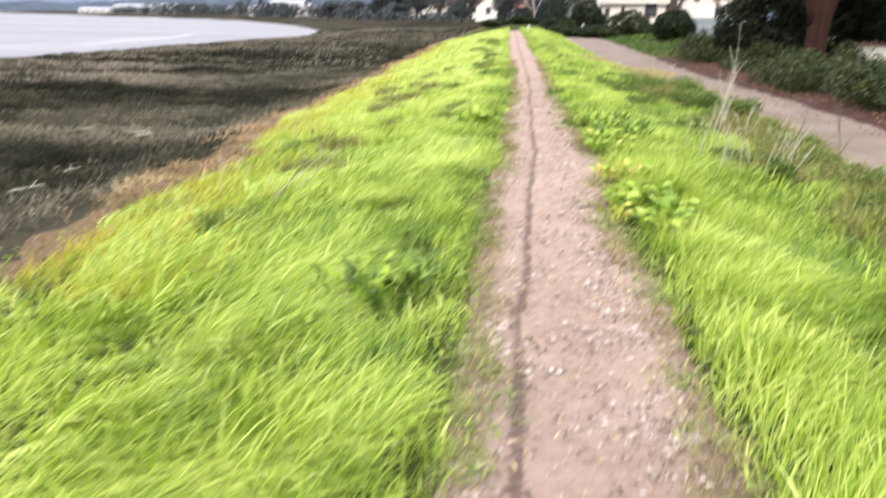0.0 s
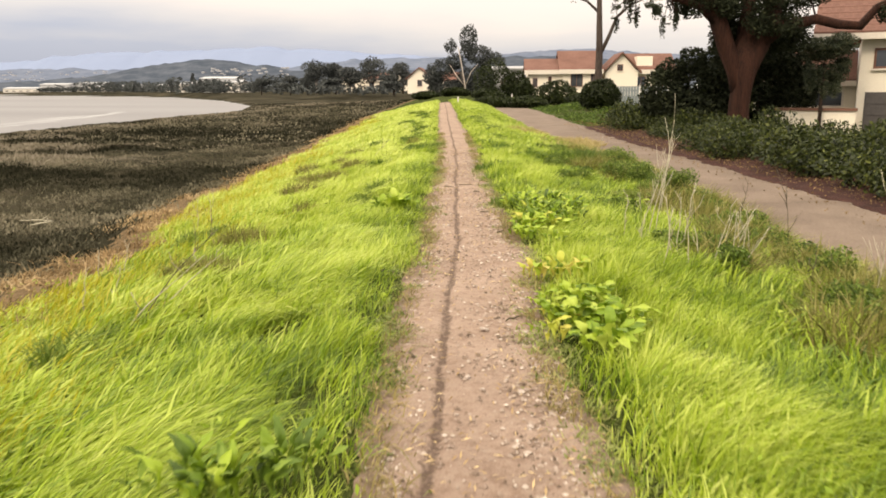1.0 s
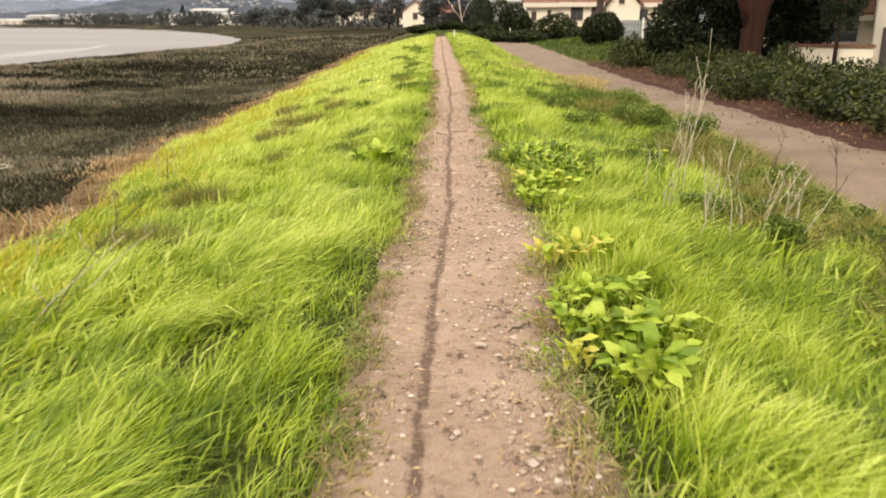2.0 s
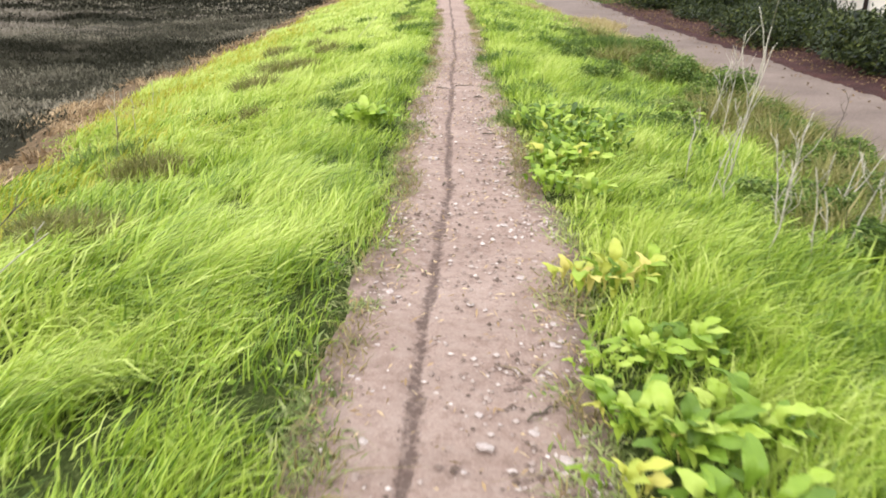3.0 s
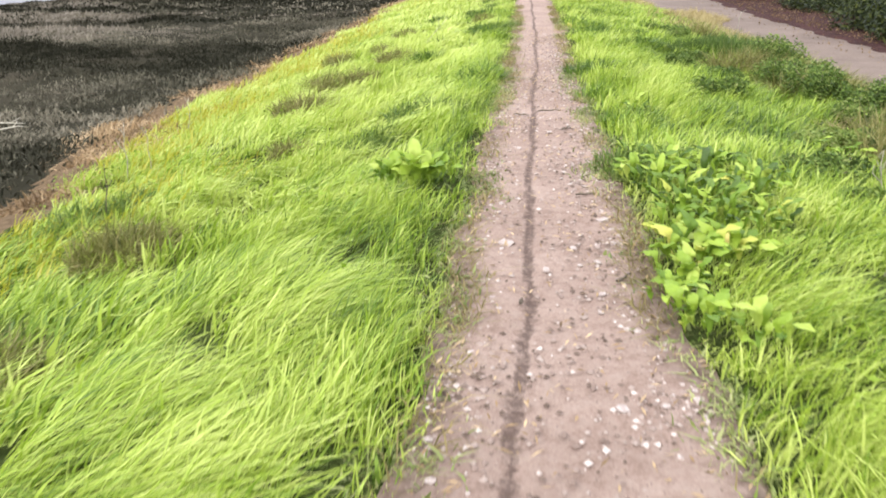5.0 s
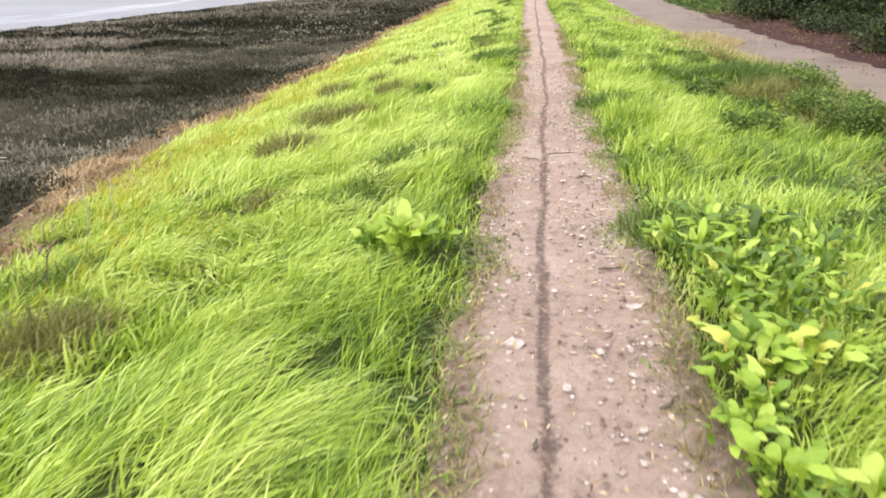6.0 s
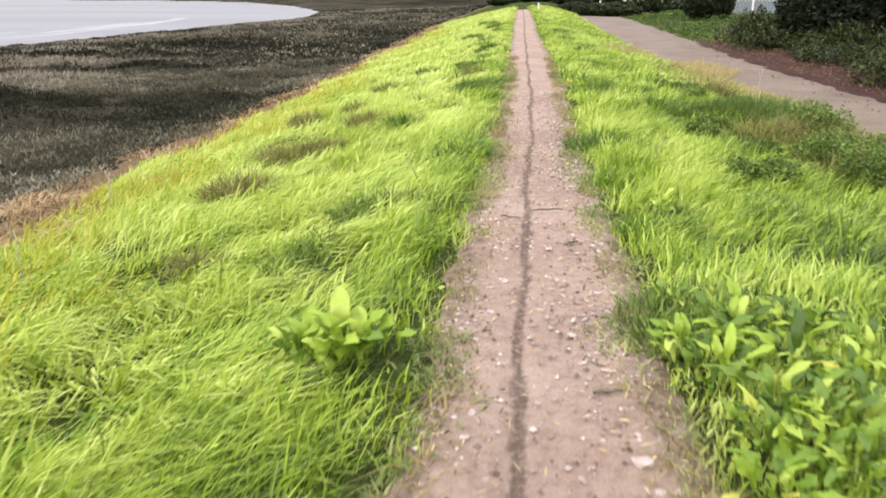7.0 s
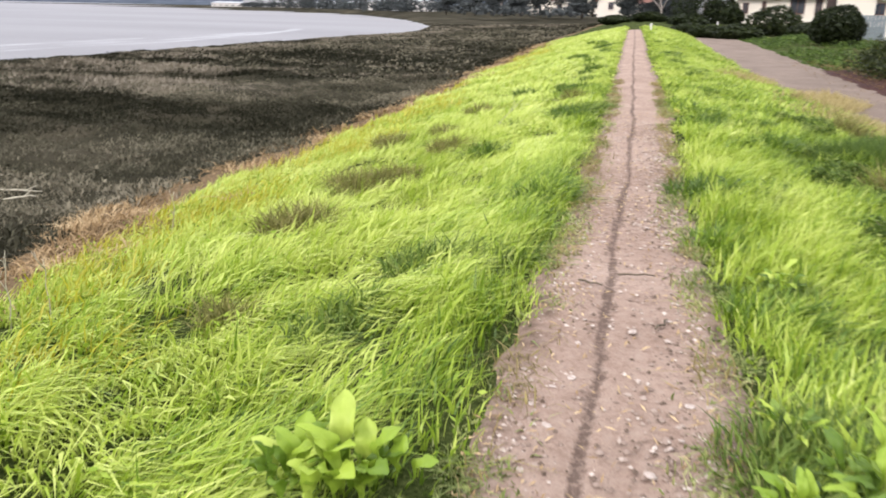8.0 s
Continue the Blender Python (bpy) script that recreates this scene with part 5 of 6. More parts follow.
def lay_ground_cover():
    """Low leafy cover between the trail and the gardens."""
    u, y, x = scatter(6.2, 13.5, 37, 66, 110)
    keep = rng.random(len(u)) < np.clip((fbm(x * 0.4, y * 0.3, 59) - 0.3) * 3, 0, 1)
    x, y = x[keep], y[keep]
    p = np.stack([x, y, ground_z(x, y) + rng.uniform(0.02, 1.3, len(x)) * np.clip(fbm(x * 0.5, y * 0.35, 60) - 0.3, 0.04, 1) * np.clip((x - middle(y) - 6.2) / 1.5, 0.1, 1)], -1)
    tagged(new("ground_cover", leaf_mesh("ground_cover", p, 0.08, WEED_DARK, (0.16, 0.2), 61)), "low green ground cover beside the trail", "plants", kind="stuff")


lay_ground_cover()


def tree(name, at, limbs, blobs, n, size, bark, leaf, label, group="", seed=0, tone=(0.5, 0.2), gaps=0.35, hollow=0.45, sides=10, twigs=True):
    """Trunk and limbs (lists of (x, y, z, radius) rings), twigs out to the foliage, and a crown of single leaves."""
    root = thing(name, at, label, "tree", group)
    for k, ring in enumerate(limbs):
        s = Shape().tube([p[:3] for p in ring], [p[3] for p in ring], sides if k == 0 else max(6, sides - 3), 0.14, seed + k)
        part("trunk" if k == 0 else "limb", s.mesh("trunk" if k == 0 else "limb", bark, True), root)
    if twigs:
        s, r = Shape(), random.Random(seed)
        ends = [Vector(p[:3]) for ring in limbs for p in ring[1:]]
        for b in blobs:
            c = Vector(b[:3])
            start = min(ends, key=lambda e: (e - c).length)
            s.tube([start, start.lerp(c, 0.5) + Vector((0, 0, 0.1 * b[5])), c], [0.03 * b[3] + 0.02, 0.02 * b[3] + 0.012, 0.012], 5)
            for _ in range(4):
                e = c + Vector((r.uniform(-1, 1) * b[3], r.uniform(-1, 1) * b[4], r.uniform(-0.8, 0.8) * b[5])) * 0.8
                s.tube([c, c.lerp(e, 0.5) + Vector((0, 0, 0.08)), e], [0.012 * b[3] + 0.006, 0.01, 0.005], 4)
        tagged(part("twigs", s.mesh("twigs", bark, True), root), kind="stuff")
    part("crown", leaf_mesh("crown", crown_points(blobs, n, seed, hollow, gaps), size, leaf, tone, seed), root)
    return root


# the large red-barked tree beyond the hedge
droop = random.Random(66)
STRANDS = [(droop.uniform(-5.0, -2.0), droop.uniform(-0.6, 0.4), droop.uniform(4.2, 5.4), 0.13, 0.13, droop.uniform(0.4, 0.75)) for _ in range(12)]
tree("red_bark_tree", (9.38, 31.5, -0.46),
     [[(0, 0, -0.2, 0.52), (0, 0, 0.3, 0.42), (0.02, 0, 1.2, 0.38), (0.04, 0, 2.0, 0.4), (0.07, 0, 2.5, 0.47), (0.1, 0.05, 3.1, 0.42), (0.2, 0.2, 3.8, 0.28), (0.25, 0.35, 4.6, 0.2)],
      [(-0.05, 0, 1.7, 0.3), (-0.2, 0, 2.5, 0.35), (-0.6, 0, 3.4, 0.34), (-1.0, -0.1, 4.4, 0.32), (-1.7, -0.2, 5.8, 0.28), (-2.6, -0.3, 7.4, 0.16)],
      [(0.1, 0, 1.8, 0.3), (0.25, 0, 2.6, 0.36), (0.65, 0.1, 3.5, 0.36), (1.0, 0.2, 4.5, 0.34), (1.2, 0.2, 6.2, 0.28), (1.5, 0.2, 7.8, 0.16)],
      [(0.6, 0, 3.5, 0.26), (1.5, 0, 4.2, 0.22), (2.6, 0, 4.4, 0.19), (3.4, 0, 4.2, 0.17), (4.2, 0, 4.15, 0.17), (4.7, -0.1, 4.8, 0.14), (6.2, -0.2, 5.5, 0.08)],
      [(0.0, 0.2, 3.2, 0.3), (0.25, 0.4, 4.8, 0.28), (0.1, 0.6, 6.8, 0.17)],
      [(-0.8, -0.1, 4.1, 0.2), (-1.8, -0.3, 4.9, 0.15), (-2.9, -0.5, 5.2, 0.1), (-4.2, -0.6, 5.3, 0.05)]],
     [(-0.3, 1.1, 3.2, 0.7, 0.7, 0.7), (0.8, 1.1, 3.4, 1.0, 0.7, 0.7), (1.6, 1.0, 4.9, 1.1, 0.8, 0.7), (-0.5, 0.9, 4.1, 0.6, 0.8, 0.7), (-0.8, -0.6, 4.9, 0.6, 0.5, 0.5), (0.3, -0.7, 4.3, 0.6, 0.4, 0.6), (1.2, -0.6, 4.2, 0.8, 0.4, 0.5), (0.6, -0.7, 5.2, 1.0, 0.5, 0.6), (0.4, 1.0, 4.2, 0.9, 0.8, 0.8), (1.9, 0.8, 3.9, 0.9, 0.8, 0.7), (-1.8, 0, 5.3, 1.2, 1.2, 0.8), (-2.9, -0.3, 6.0, 1.3, 1.2, 0.8), (-0.6, 0.6, 5.0, 0.9, 1.0, 0.8), (-1.2, 0, 7.4, 1.9, 1.7, 1.1), (1.2, 0.2, 7.6, 2.0, 1.8, 1.1),
      (2.6, 0.2, 6.6, 1.0, 1.0, 0.6), (5.2, 0, 4.7, 0.6, 0.6, 0.5), (0.0, 0.4, 9.0, 1.8, 1.7, 0.9), (2.3, 0.2, 5.3, 0.9, 0.9, 0.5), (-3.8, -0.6, 6.9, 1.0, 1.0, 0.8)] + STRANDS,
     60000, 0.066, BARK_RED, DARK_LEAF, "large spreading tree with red-brown bark and dark crown", seed=60, gaps=0.34, hollow=0.12, sides=14)

# the tall slender gum further on
tree("gum_tree", (8.75, 75.0, -0.5),
     [[(0, 0, -0.3, 0.42), (0, 0, 1.5, 0.36), (0.05, 0, 5, 0.32), (-0.1, 0, 9, 0.26), (-0.2, 0, 13, 0.16)],
      [(0.05, 0, 4.8, 0.2), (0.8, 0, 6.4, 0.17), (1.5, 0, 8.2, 0.14), (2.6, 0, 9.2, 0.1), (4.2, 0, 9.9, 0.05)],
      [(0, 0, 8.5, 0.14), (-1.2, 0, 9.6, 0.1), (-2.4, 0, 10.0, 0.05)]],
     [(-2.2, 0, 10.1, 0.9, 0.8, 0.6), (-1.0, 0, 11.2, 1.2, 1.1, 0.8), (3.0, 0, 10.0, 1.0, 0.9, 0.6), (4.6, 0, 9.6, 0.9, 0.8, 0.7), (2.0, 0, 11.2, 1.1, 1.0, 0.7), (-0.2, 0, 13.4, 1.8, 1.6, 1.2), (5.0, 0, 8.6, 0.5, 0.5, 0.7), (1.4, 0, 9.3, 0.5, 0.5, 0.5)],
     5200, 0.16, BARK_GREY, EUC_LEAF, "tall slender gum tree with sparse leaves by the houses", seed=61, gaps=0.5, hollow=0.2)

# the white-limbed gum at the path's far end
tree("white_gum_tree", (-7.55, 150.0, -0.15),
     [[(0, -0.6, -0.3, 0.22), (-0.1, -0.6, 2, 0.15), (-0.8, -0.8, 6, 0.1), (-1.4, -0.9, 9.0, 0.06)], [(-0.1, -0.6, 1.8, 0.1), (-1.6, -0.7, 3.6, 0.07), (-3.0, -0.4, 5.8, 0.05)], [(0.1, -0.6, 2.2, 0.09), (1.0, -0.7, 4.4, 0.06), (2.2, -0.5, 5.8, 0.04)]],
     [(0.5, 0.8, 10.6, 1.8, 1.6, 2.6), (0.3, 0.8, 8.2, 1.4, 1.4, 1.6), (-2.9, 0.4, 9.2, 1.2, 1.1, 1.4), (2.6, 1.0, 7.4, 2.6, 2.2, 2.0), (5.0, 1.0, 5.6, 2.8, 2.4, 2.6), (3.0, 1.4, 4.0, 2.8, 2.2, 2.4), (-4.6, 1.2, 5.0, 3.0, 2.4, 2.0),
      (-6.4, 1.0, 3.6, 2.0, 2.0, 1.6), (-2.0, 1.6, 6.4, 2.0, 1.8, 1.6), (4.2, -0.4, 2.2, 2.4, 2.0, 2.2), (6.6, 0.6, 3.0, 1.8, 1.8, 2.4), (-4.0, 1.4, 1.8, 3.0, 2.0, 1.4), (0.2, 1.6, 3.2, 2.6, 1.8, 2.4), (-1.6, 1.8, 1.6, 2.2, 1.6, 1.6), (1.6, 1.2, 1.2, 1.8, 1.4, 1.4)],
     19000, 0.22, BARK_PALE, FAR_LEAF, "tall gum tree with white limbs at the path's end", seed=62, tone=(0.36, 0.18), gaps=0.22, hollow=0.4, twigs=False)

for k, (x, y, h, r0, kind) in enumerate([(-60.5, 250.0, 10.6, 5.2, 0), (-54.7, 254.0, 9.4, 4.2, 0), (-49.3, 248.0, 8.4, 5.0, 1), (-42.6, 252.0, 11.6, 6.6, 1), (-32.2, 246.0, 9.6, 4.6, 1), (-36.7, 236.0, 5.4, 3.4, 2), (-51.7, 238.0, 4.6, 4.0, 2), (-29.2, 205.0, 5.0, 3.2, 2), (-83.0, 300.0, 7.0, 4.5, 1), (-75.2, 296.0, 6.4, 4.0, 2), (-97.5, 310.0, 6.6, 5.0, 2), (-16.6, 190.0, 4.4, 3.0, 2)]):
    r = random.Random(900 + k)
    low = 0.36 if kind < 2 else 0.25
    blobs = [(r.uniform(-0.5, 0.5) * r0, r.uniform(-0.3, 0.3) * r0, h * r.uniform(low, 0.86), r0 * r.uniform(0.42, 0.62), r0 * 0.5, h * r.uniform(0.13, 0.2)) for _ in range(8)] + [(0, 0, h * 0.82, r0 * 0.5, r0 * 0.45, h * 0.17)]
    limbs = [[(0, 0, -0.3, 0.3), (0.1, 0, h * 0.4, 0.24), (0, 0, h * 0.75, 0.12)], [(0, 0, h * 0.2, 0.14), (-r0 * 0.3, 0, h * 0.6, 0.08)], [(0, 0, h * 0.25, 0.14), (r0 * 0.3, 0, h * 0.62, 0.08)]]
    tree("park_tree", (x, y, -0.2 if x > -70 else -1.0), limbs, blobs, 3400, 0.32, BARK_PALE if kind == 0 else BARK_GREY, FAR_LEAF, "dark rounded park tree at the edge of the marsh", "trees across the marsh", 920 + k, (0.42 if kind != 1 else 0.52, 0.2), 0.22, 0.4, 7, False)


# ---- houses ----
def pitched(x0, x1, y0, y1, z0, z1, over=0.35, thick=0.22, ridge="x"):
    """A gable roof slab over the plan, with its ridge along x or y."""
    s = Shape()
    x0, x1, y0, y1 = x0 - over, x1 + over, y0 - over, y1 + over
    if ridge == "x":
        ym = (y0 + y1) / 2
        pr = [(y0, z0), (ym, z1), (y1, z0), (y1, z0 - thick), (ym, z1 - thick), (y0, z0 - thick)]
        v = [(x, y, z) for x in (x0, x1) for y, z in pr]
    else:
        xm = (x0 + x1) / 2
        pr = [(x0, z0), (xm, z1), (x1, z0), (x1, z0 - thick), (xm, z1 - thick), (x0, z0 - thick)]
        v = [(x, y, z) for y in (y0, y1) for x, z in pr]
    s.poly(v, [(0, 1, 7, 6), (1, 2, 8, 7), (2, 3, 9, 8), (3, 4, 10, 9), (4, 5, 11, 10), (5, 0, 6, 11), (0, 5, 4, 1), (1, 4, 3, 2), (6, 7, 10, 11), (7, 8, 9, 10)])
    return s


def gable_walls(x0, x1, y0, y1, z0, z1, z2, ridge="x"):
    s = Shape()
    if ridge == "x":
        ym = (y0 + y1) / 2
        v = [(x, y, z) for x in (x0, x1) for y, z in ((y0, z0), (y1, z0), (y1, z1), (ym, z2), (y0, z1))]
    else:
        xm = (x0 + x1) / 2
        v = [(x, y, z) for y in (y0, y1) for x, z in ((x0, z0), (x1, z0), (x1, z1), (xm, z2), (x0, z1))]
    s.poly(v, [(0, 1, 2, 3, 4), (9, 8, 7, 6, 5), (0, 4, 9, 5), (1, 6, 7, 2), (4, 3, 8, 9), (3, 2, 7, 8), (0, 5, 6, 1)])
    return s


def window(root, x0, x1, y, z0, z1, frame_mat=None, name="window", bars=1):
    """A window in a wall that faces -y: frame, sill, glazing bars and a glass pane set back."""
    f = 0.09
    fr = Shape().box(x0, x1, y - 0.06, y + 0.1, z1 - f, z1).box(x0, x1, y - 0.06, y + 0.1, z0, z0 + f).box(x0, x0 + f, y - 0.06, y + 0.1, z0 + f, z1 - f).box(x1 - f, x1, y - 0.06, y + 0.1, z0 + f, z1 - f)
    for b in range(bars):
        xm = x0 + (x1 - x0) * (b + 1) / (bars + 1)
        fr.box(xm - 0.03, xm + 0.03, y - 0.05, y + 0.05, z0 + f, z1 - f)
    w = part(name, fr.mesh("window_frame", frame_mat or TRIM_BROWN), root)
    part("pane", Shape().box(x0 + f, x1 - f, y - 0.02, y - 0.005, z0 + f, z1 - f).mesh("pane", GLASS), w)
    part("sill", Shape().box(x0 - 0.08, x1 + 0.08, y - 0.14, y + 0.02, z0 - 0.08, z0).mesh("sill", FASCIA), w)
    return w


def near_house():
    """The cream stucco house by the red-barked tree, with a garage door and a tiled roof."""
    root = thing("stucco_house", (14.6, 36.2, -0.79), "cream stucco house with grey garage door and tiled roof", "house", turn=-22)
    part("wall", Shape().box(1.0, 12, 0, 9, 0, 4.3).mesh("wall", STUCCO), root)
    part("porch_wall", Shape().box(-2.0, 0.99, -2.6, -2.4, 0, 1.28).box(0.79, 0.99, -2.39, -0.004, 0, 1.28).mesh("porch_wall", STUCCO), root)
    part("coping", Shape().box(-2.05, 1.05, -2.68, -2.32, 1.284, 1.4).mesh("coping", TRIM_BROWN), root)
    part("wing", Shape().box(-3.4, 0.994, 2.5, 8, 0, 2.34).mesh("wing", STUCCO), root)
    part("wing_roof", pitched(-3.4, 0.64, 2.5, 8, 2.6, 4.0, 0.3).mesh("wing_roof", TILE), root)
    part("wing_fascia", Shape().box(-3.7, 0.98, 2.1, 2.19, 2.28, 2.52).mesh("wing_fascia", FASCIA), root)
    window(root, -2.2, 0.5, 2.5, 1.3, 2.1, FASCIA, bars=2)
    g = part("garage_door", Shape().box(1.3, 6.4, -0.05, -0.005, 0, 2.02).mesh("garage_door", GARAGE), root, "dark grey garage door")
    for k in range(4):
        part("door_panel", Shape().box(1.36, 6.34, -0.075, -0.055, 0.04 + 0.5 * k, 0.5 + 0.5 * k).mesh("door_panel", GARAGE), g)
    window(root, 1.5, 3.4, 0.0, 3.0, 3.85, TRIM_BROWN, bars=2)
    window(root, 5.2, 7.2, 0.0, 3.0, 3.85, TRIM_BROWN, bars=2)
    part("roof", pitched(-0.4, 12.2, -0.1, 9.1, 4.5, 7.2, 0.5).mesh("roof", TILE), root)
    roof_tiles(root, -0.9, 12.7, -0.6, 4.5, 4.5, 7.2)
    part("fascia", Shape().box(-0.9, 12.7, -0.66, -0.606, 4.2, 4.46).mesh("fascia", FASCIA), root)
    return root


def roof_tiles(root, x0, x1, y0, y1, z0, z1, rows=9, step=0.9):
    """Courses of tile on the slope that faces -y, each course a little proud of the one above."""
    tile = None
    dy, dz = (y1 - y0) / rows, (z1 - z0) / rows
    cols = int((x1 - x0) / step)
    v = [(0, 0, 0.035), (step * 0.99, 0, 0.035), (step * 0.99, dy * 1.04, dz * 1.04 + 0.012), (0, dy * 1.04, dz * 1.04 + 0.012), (0, 0, 0.0), (step * 0.99, 0, 0.0)]
    for k in range(rows):
        for j in range(cols):
            tile = tile or mesh_data("tile", v, [(0, 1, 2, 3), (0, 4, 5, 1)], TILE)
            ob = part("tile", tile, root)
            ob.location = (x0 + j * step + (0.2 if k % 2 else 0), y0 + k * dy, z0 + k * dz + 0.01)


near_house()


def far_house(x, y, z, plan, eave, ridge_z, ridge, windows, wall, label, dormer=None, chimney=None, roof_mat=None):
    x0, x1, y0, y1 = plan
    root = thing("house", (x, y, z), label, "house", "houses behind the levee")
    part("wall", gable_walls(x0, x1, y0, y1, 0, eave, ridge_z - 0.1, ridge).mesh("wall", wall), root)
    part("roof", pitched(x0, x1, y0, y1, eave + 0.12, ridge_z + 0.12, 0.5, 0.25, ridge).mesh("roof", roof_mat or TILE), root)
    if ridge == "x" and roof_mat is None:
        part("fascia", Shape().box(x0 - 0.5, x1 + 0.5, y0 - 0.6, y0 - 0.506, eave - 0.5, eave + 0.1).mesh("fascia", FASCIA), root)
    for a, b, c, d in windows:
        window(root, a, b, y0, c, d)
    if dormer:
        a, b, c, d, e = dormer
        part("dormer", Shape().box(a, b, e, e + 2.5, c, d).mesh("dormer", wall), root)
    if chimney:
        a, b, c = chimney
        part("chimney", Shape().box(a - 0.4, a + 0.4, b - 0.4, b + 0.4, c, c + 1.6).box(a - 0.48, a + 0.48, b - 0.48, b + 0.48, c + 1.6, c + 1.75).mesh("chimney", wall), root)
    return root


far_house(-0.8, 115, -0.05, (4.0, 9.3, 0, 9), 3.8, 5.5, "x", [(6.9, 7.4, 1.4, 3.0), (4.7, 5.4, 1.5, 2.8)], STUCCO, "cream stucco house with red-brown tiled roof")
far_house(-0.95, 114.6, 0.0, (9.0, 14.2, 0, 11), 3.8, 6.6, "x", [(10.2, 11.9, 1.5, 3.4), (13.0, 13.8, 1.5, 3.4)], STUCCO, "cream stucco house with steep red-brown tiled roof")
far_house(-1.15, 115, 0.08, (15.3, 19.8, 0, 9), 3.4, 6.1, "y", [(16.9, 17.7, 3.6, 4.5)], STUCCO, "cream gabled house with tiled roof")
far_house(-1.3, 116, 0.15, (19.2, 25.0, 0, 9), 3.6, 6.0, "x", [(20.0, 21.2, 1.4, 2.8), (22.5, 23.7, 1.4, 2.8)], STUCCO, "cream stucco house with tiled roof and white dormer", (20.0, 22.2, 3.7, 5.6, 0.6))
far_house(-0.85, 138, 0.0, (-1.2, 5.4, 0, 9), 4.6, 5.0, "x", [(0, 0.8, 1.6, 3.0), (2.2, 3.0, 1.6, 3.0), (4.0, 4.6, 1.6, 3.0)], HAZE_GREY, "pale grey house with a low roof", roof_mat=HAZE_GREY)
far_house(-0.45, 200, -0.05, (-24.5, -18.6, 0, 9), 3.6, 6.4, "y", [(-22.0, -20.8, 1.8, 3.4)], STUCCO, "cream gabled house behind trees")
far_house(-0.65, 202, 0.05, (-18.4, -11.0, 0, 9), 3.0, 5.2, "x", [(-17, -16, 1.2, 2.4), (-14, -13, 1.2, 2.4)], STUCCO, "cream house with tiled roof behind trees")
far_house(0.2, 275, 0.1, (-58.0, -49.0, 0, 9), 4.0, 6.6, "y", [(-55, -53.5, 1.8, 3.4)], STUCCO, "cream gabled house among park trees")
far_house(-0.1, 270, 0.2, (-48.4, -40.0, 0, 9), 3.8, 6.2, "x", [(-47, -45.4, 1.6, 3.0), (-43.5, -42, 1.6, 3.0)], STUCCO, "cream house with tiled roof among park trees")
far_house(-0.4, 272, 0.3, (-39.2, -31.0, 0, 9), 3.8, 6.6, "y", [(-36, -34.6, 1.8, 3.2)], STUCCO, "cream gabled house among park trees")


def picket_fence():
    root = thing("picket_fence", (9.12, 70.0, -0.22), "grey timber fence with upright boards before the houses", "fence")
    part("rail", Shape().box(-0.02, 8.6, 0.03, 0.08, 0.35, 0.45).mesh("rail", FENCE_GREY), root)
    part("rail", Shape().box(-0.02, 8.6, 0.03, 0.08, 1.35, 1.45).mesh("rail", FENCE_GREY), root)
    board = Shape().box(0, 0.21, 0, 0.028, 0.05, 1.75).mesh("board", FENCE_GREY)
    for k in range(36):
        part("board", board, root).location = (0.24 * k, 0, 0)
    post = Shape().box(-0.07, 0.07, -0.1, -0.005, 0, 1.95).mesh("post", POST_WHITE)
    for k in range(4):
        part("post", post, root, "white fence post").location = (0.3 + 2.4 * k, 0, 0)
    return root


picket_fence()

for x, y, h in ((0.87, 80.0, 0.95), (-3.25, 60.0, 0.55)):
    s = Shape().box(-0.05, 0.05, -0.05, 0.05, -0.1, h - 0.05)
    s.poly([(-0.05, -0.05, h - 0.05), (0.05, -0.05, h - 0.05), (0.05, 0.05, h - 0.05), (-0.05, 0.05, h - 0.05), (0, 0, h)], [(0, 1, 4), (1, 2, 4), (2, 3, 4), (3, 0, 4)])
    ob = new("marker_post", s.mesh("marker_post", POST_WHITE))
    ob.matrix_basis = pose(x, y, float(ground_z(x, y)))
    tagged(ob, "short white marker post beside the path", "post", "marker posts")


# ---- across the bay ----
def warehouse(x, y, w, d, h, mat, label):
    root = thing("warehouse", (x, y, -0.7 if x > -260 else -1.7), label, "building", "waterfront buildings")
    part("wall", Shape().box(-w / 2, w / 2, 0, d, 0, h).mesh("wall", mat), root)
    part("roof", pitched(-w / 2, w / 2, 0, d, h + 0.1, h + 1.1, 0.4, 0.2).mesh("roof", WHITE_PANEL), root)
    n = max(2, int(w / 6))
    for k in range(n):
        window(root, -w / 2 + w * (k + 0.25) / n, -w / 2 + w * (k + 0.75) / n, 0.0, h * 0.3, h * 0.55, FASCIA)
    return root


for x, y, w, h, mat in ((-390, 610, 30, 3.4, STUCCO_PALE), (-359, 606, 24, 6.4, WHITE_PANEL), (-321, 590, 22, 7.0, WHITE_PANEL), (-305, 560, 20, 4.4, STUCCO_PALE), (-284, 580, 14, 5.0, WHITE_PANEL), (-149, 400, 18, 7.0, WHITE_PANEL), (-141, 396, 10, 5.0, STUCCO_PALE), (-167, 404, 8, 4.5, STUCCO_PALE), (-220, 500, 14, 4.0, STUCCO_PALE)):
    warehouse(x, y, w, 16, h, mat, "white low waterfront warehouse across the bay")


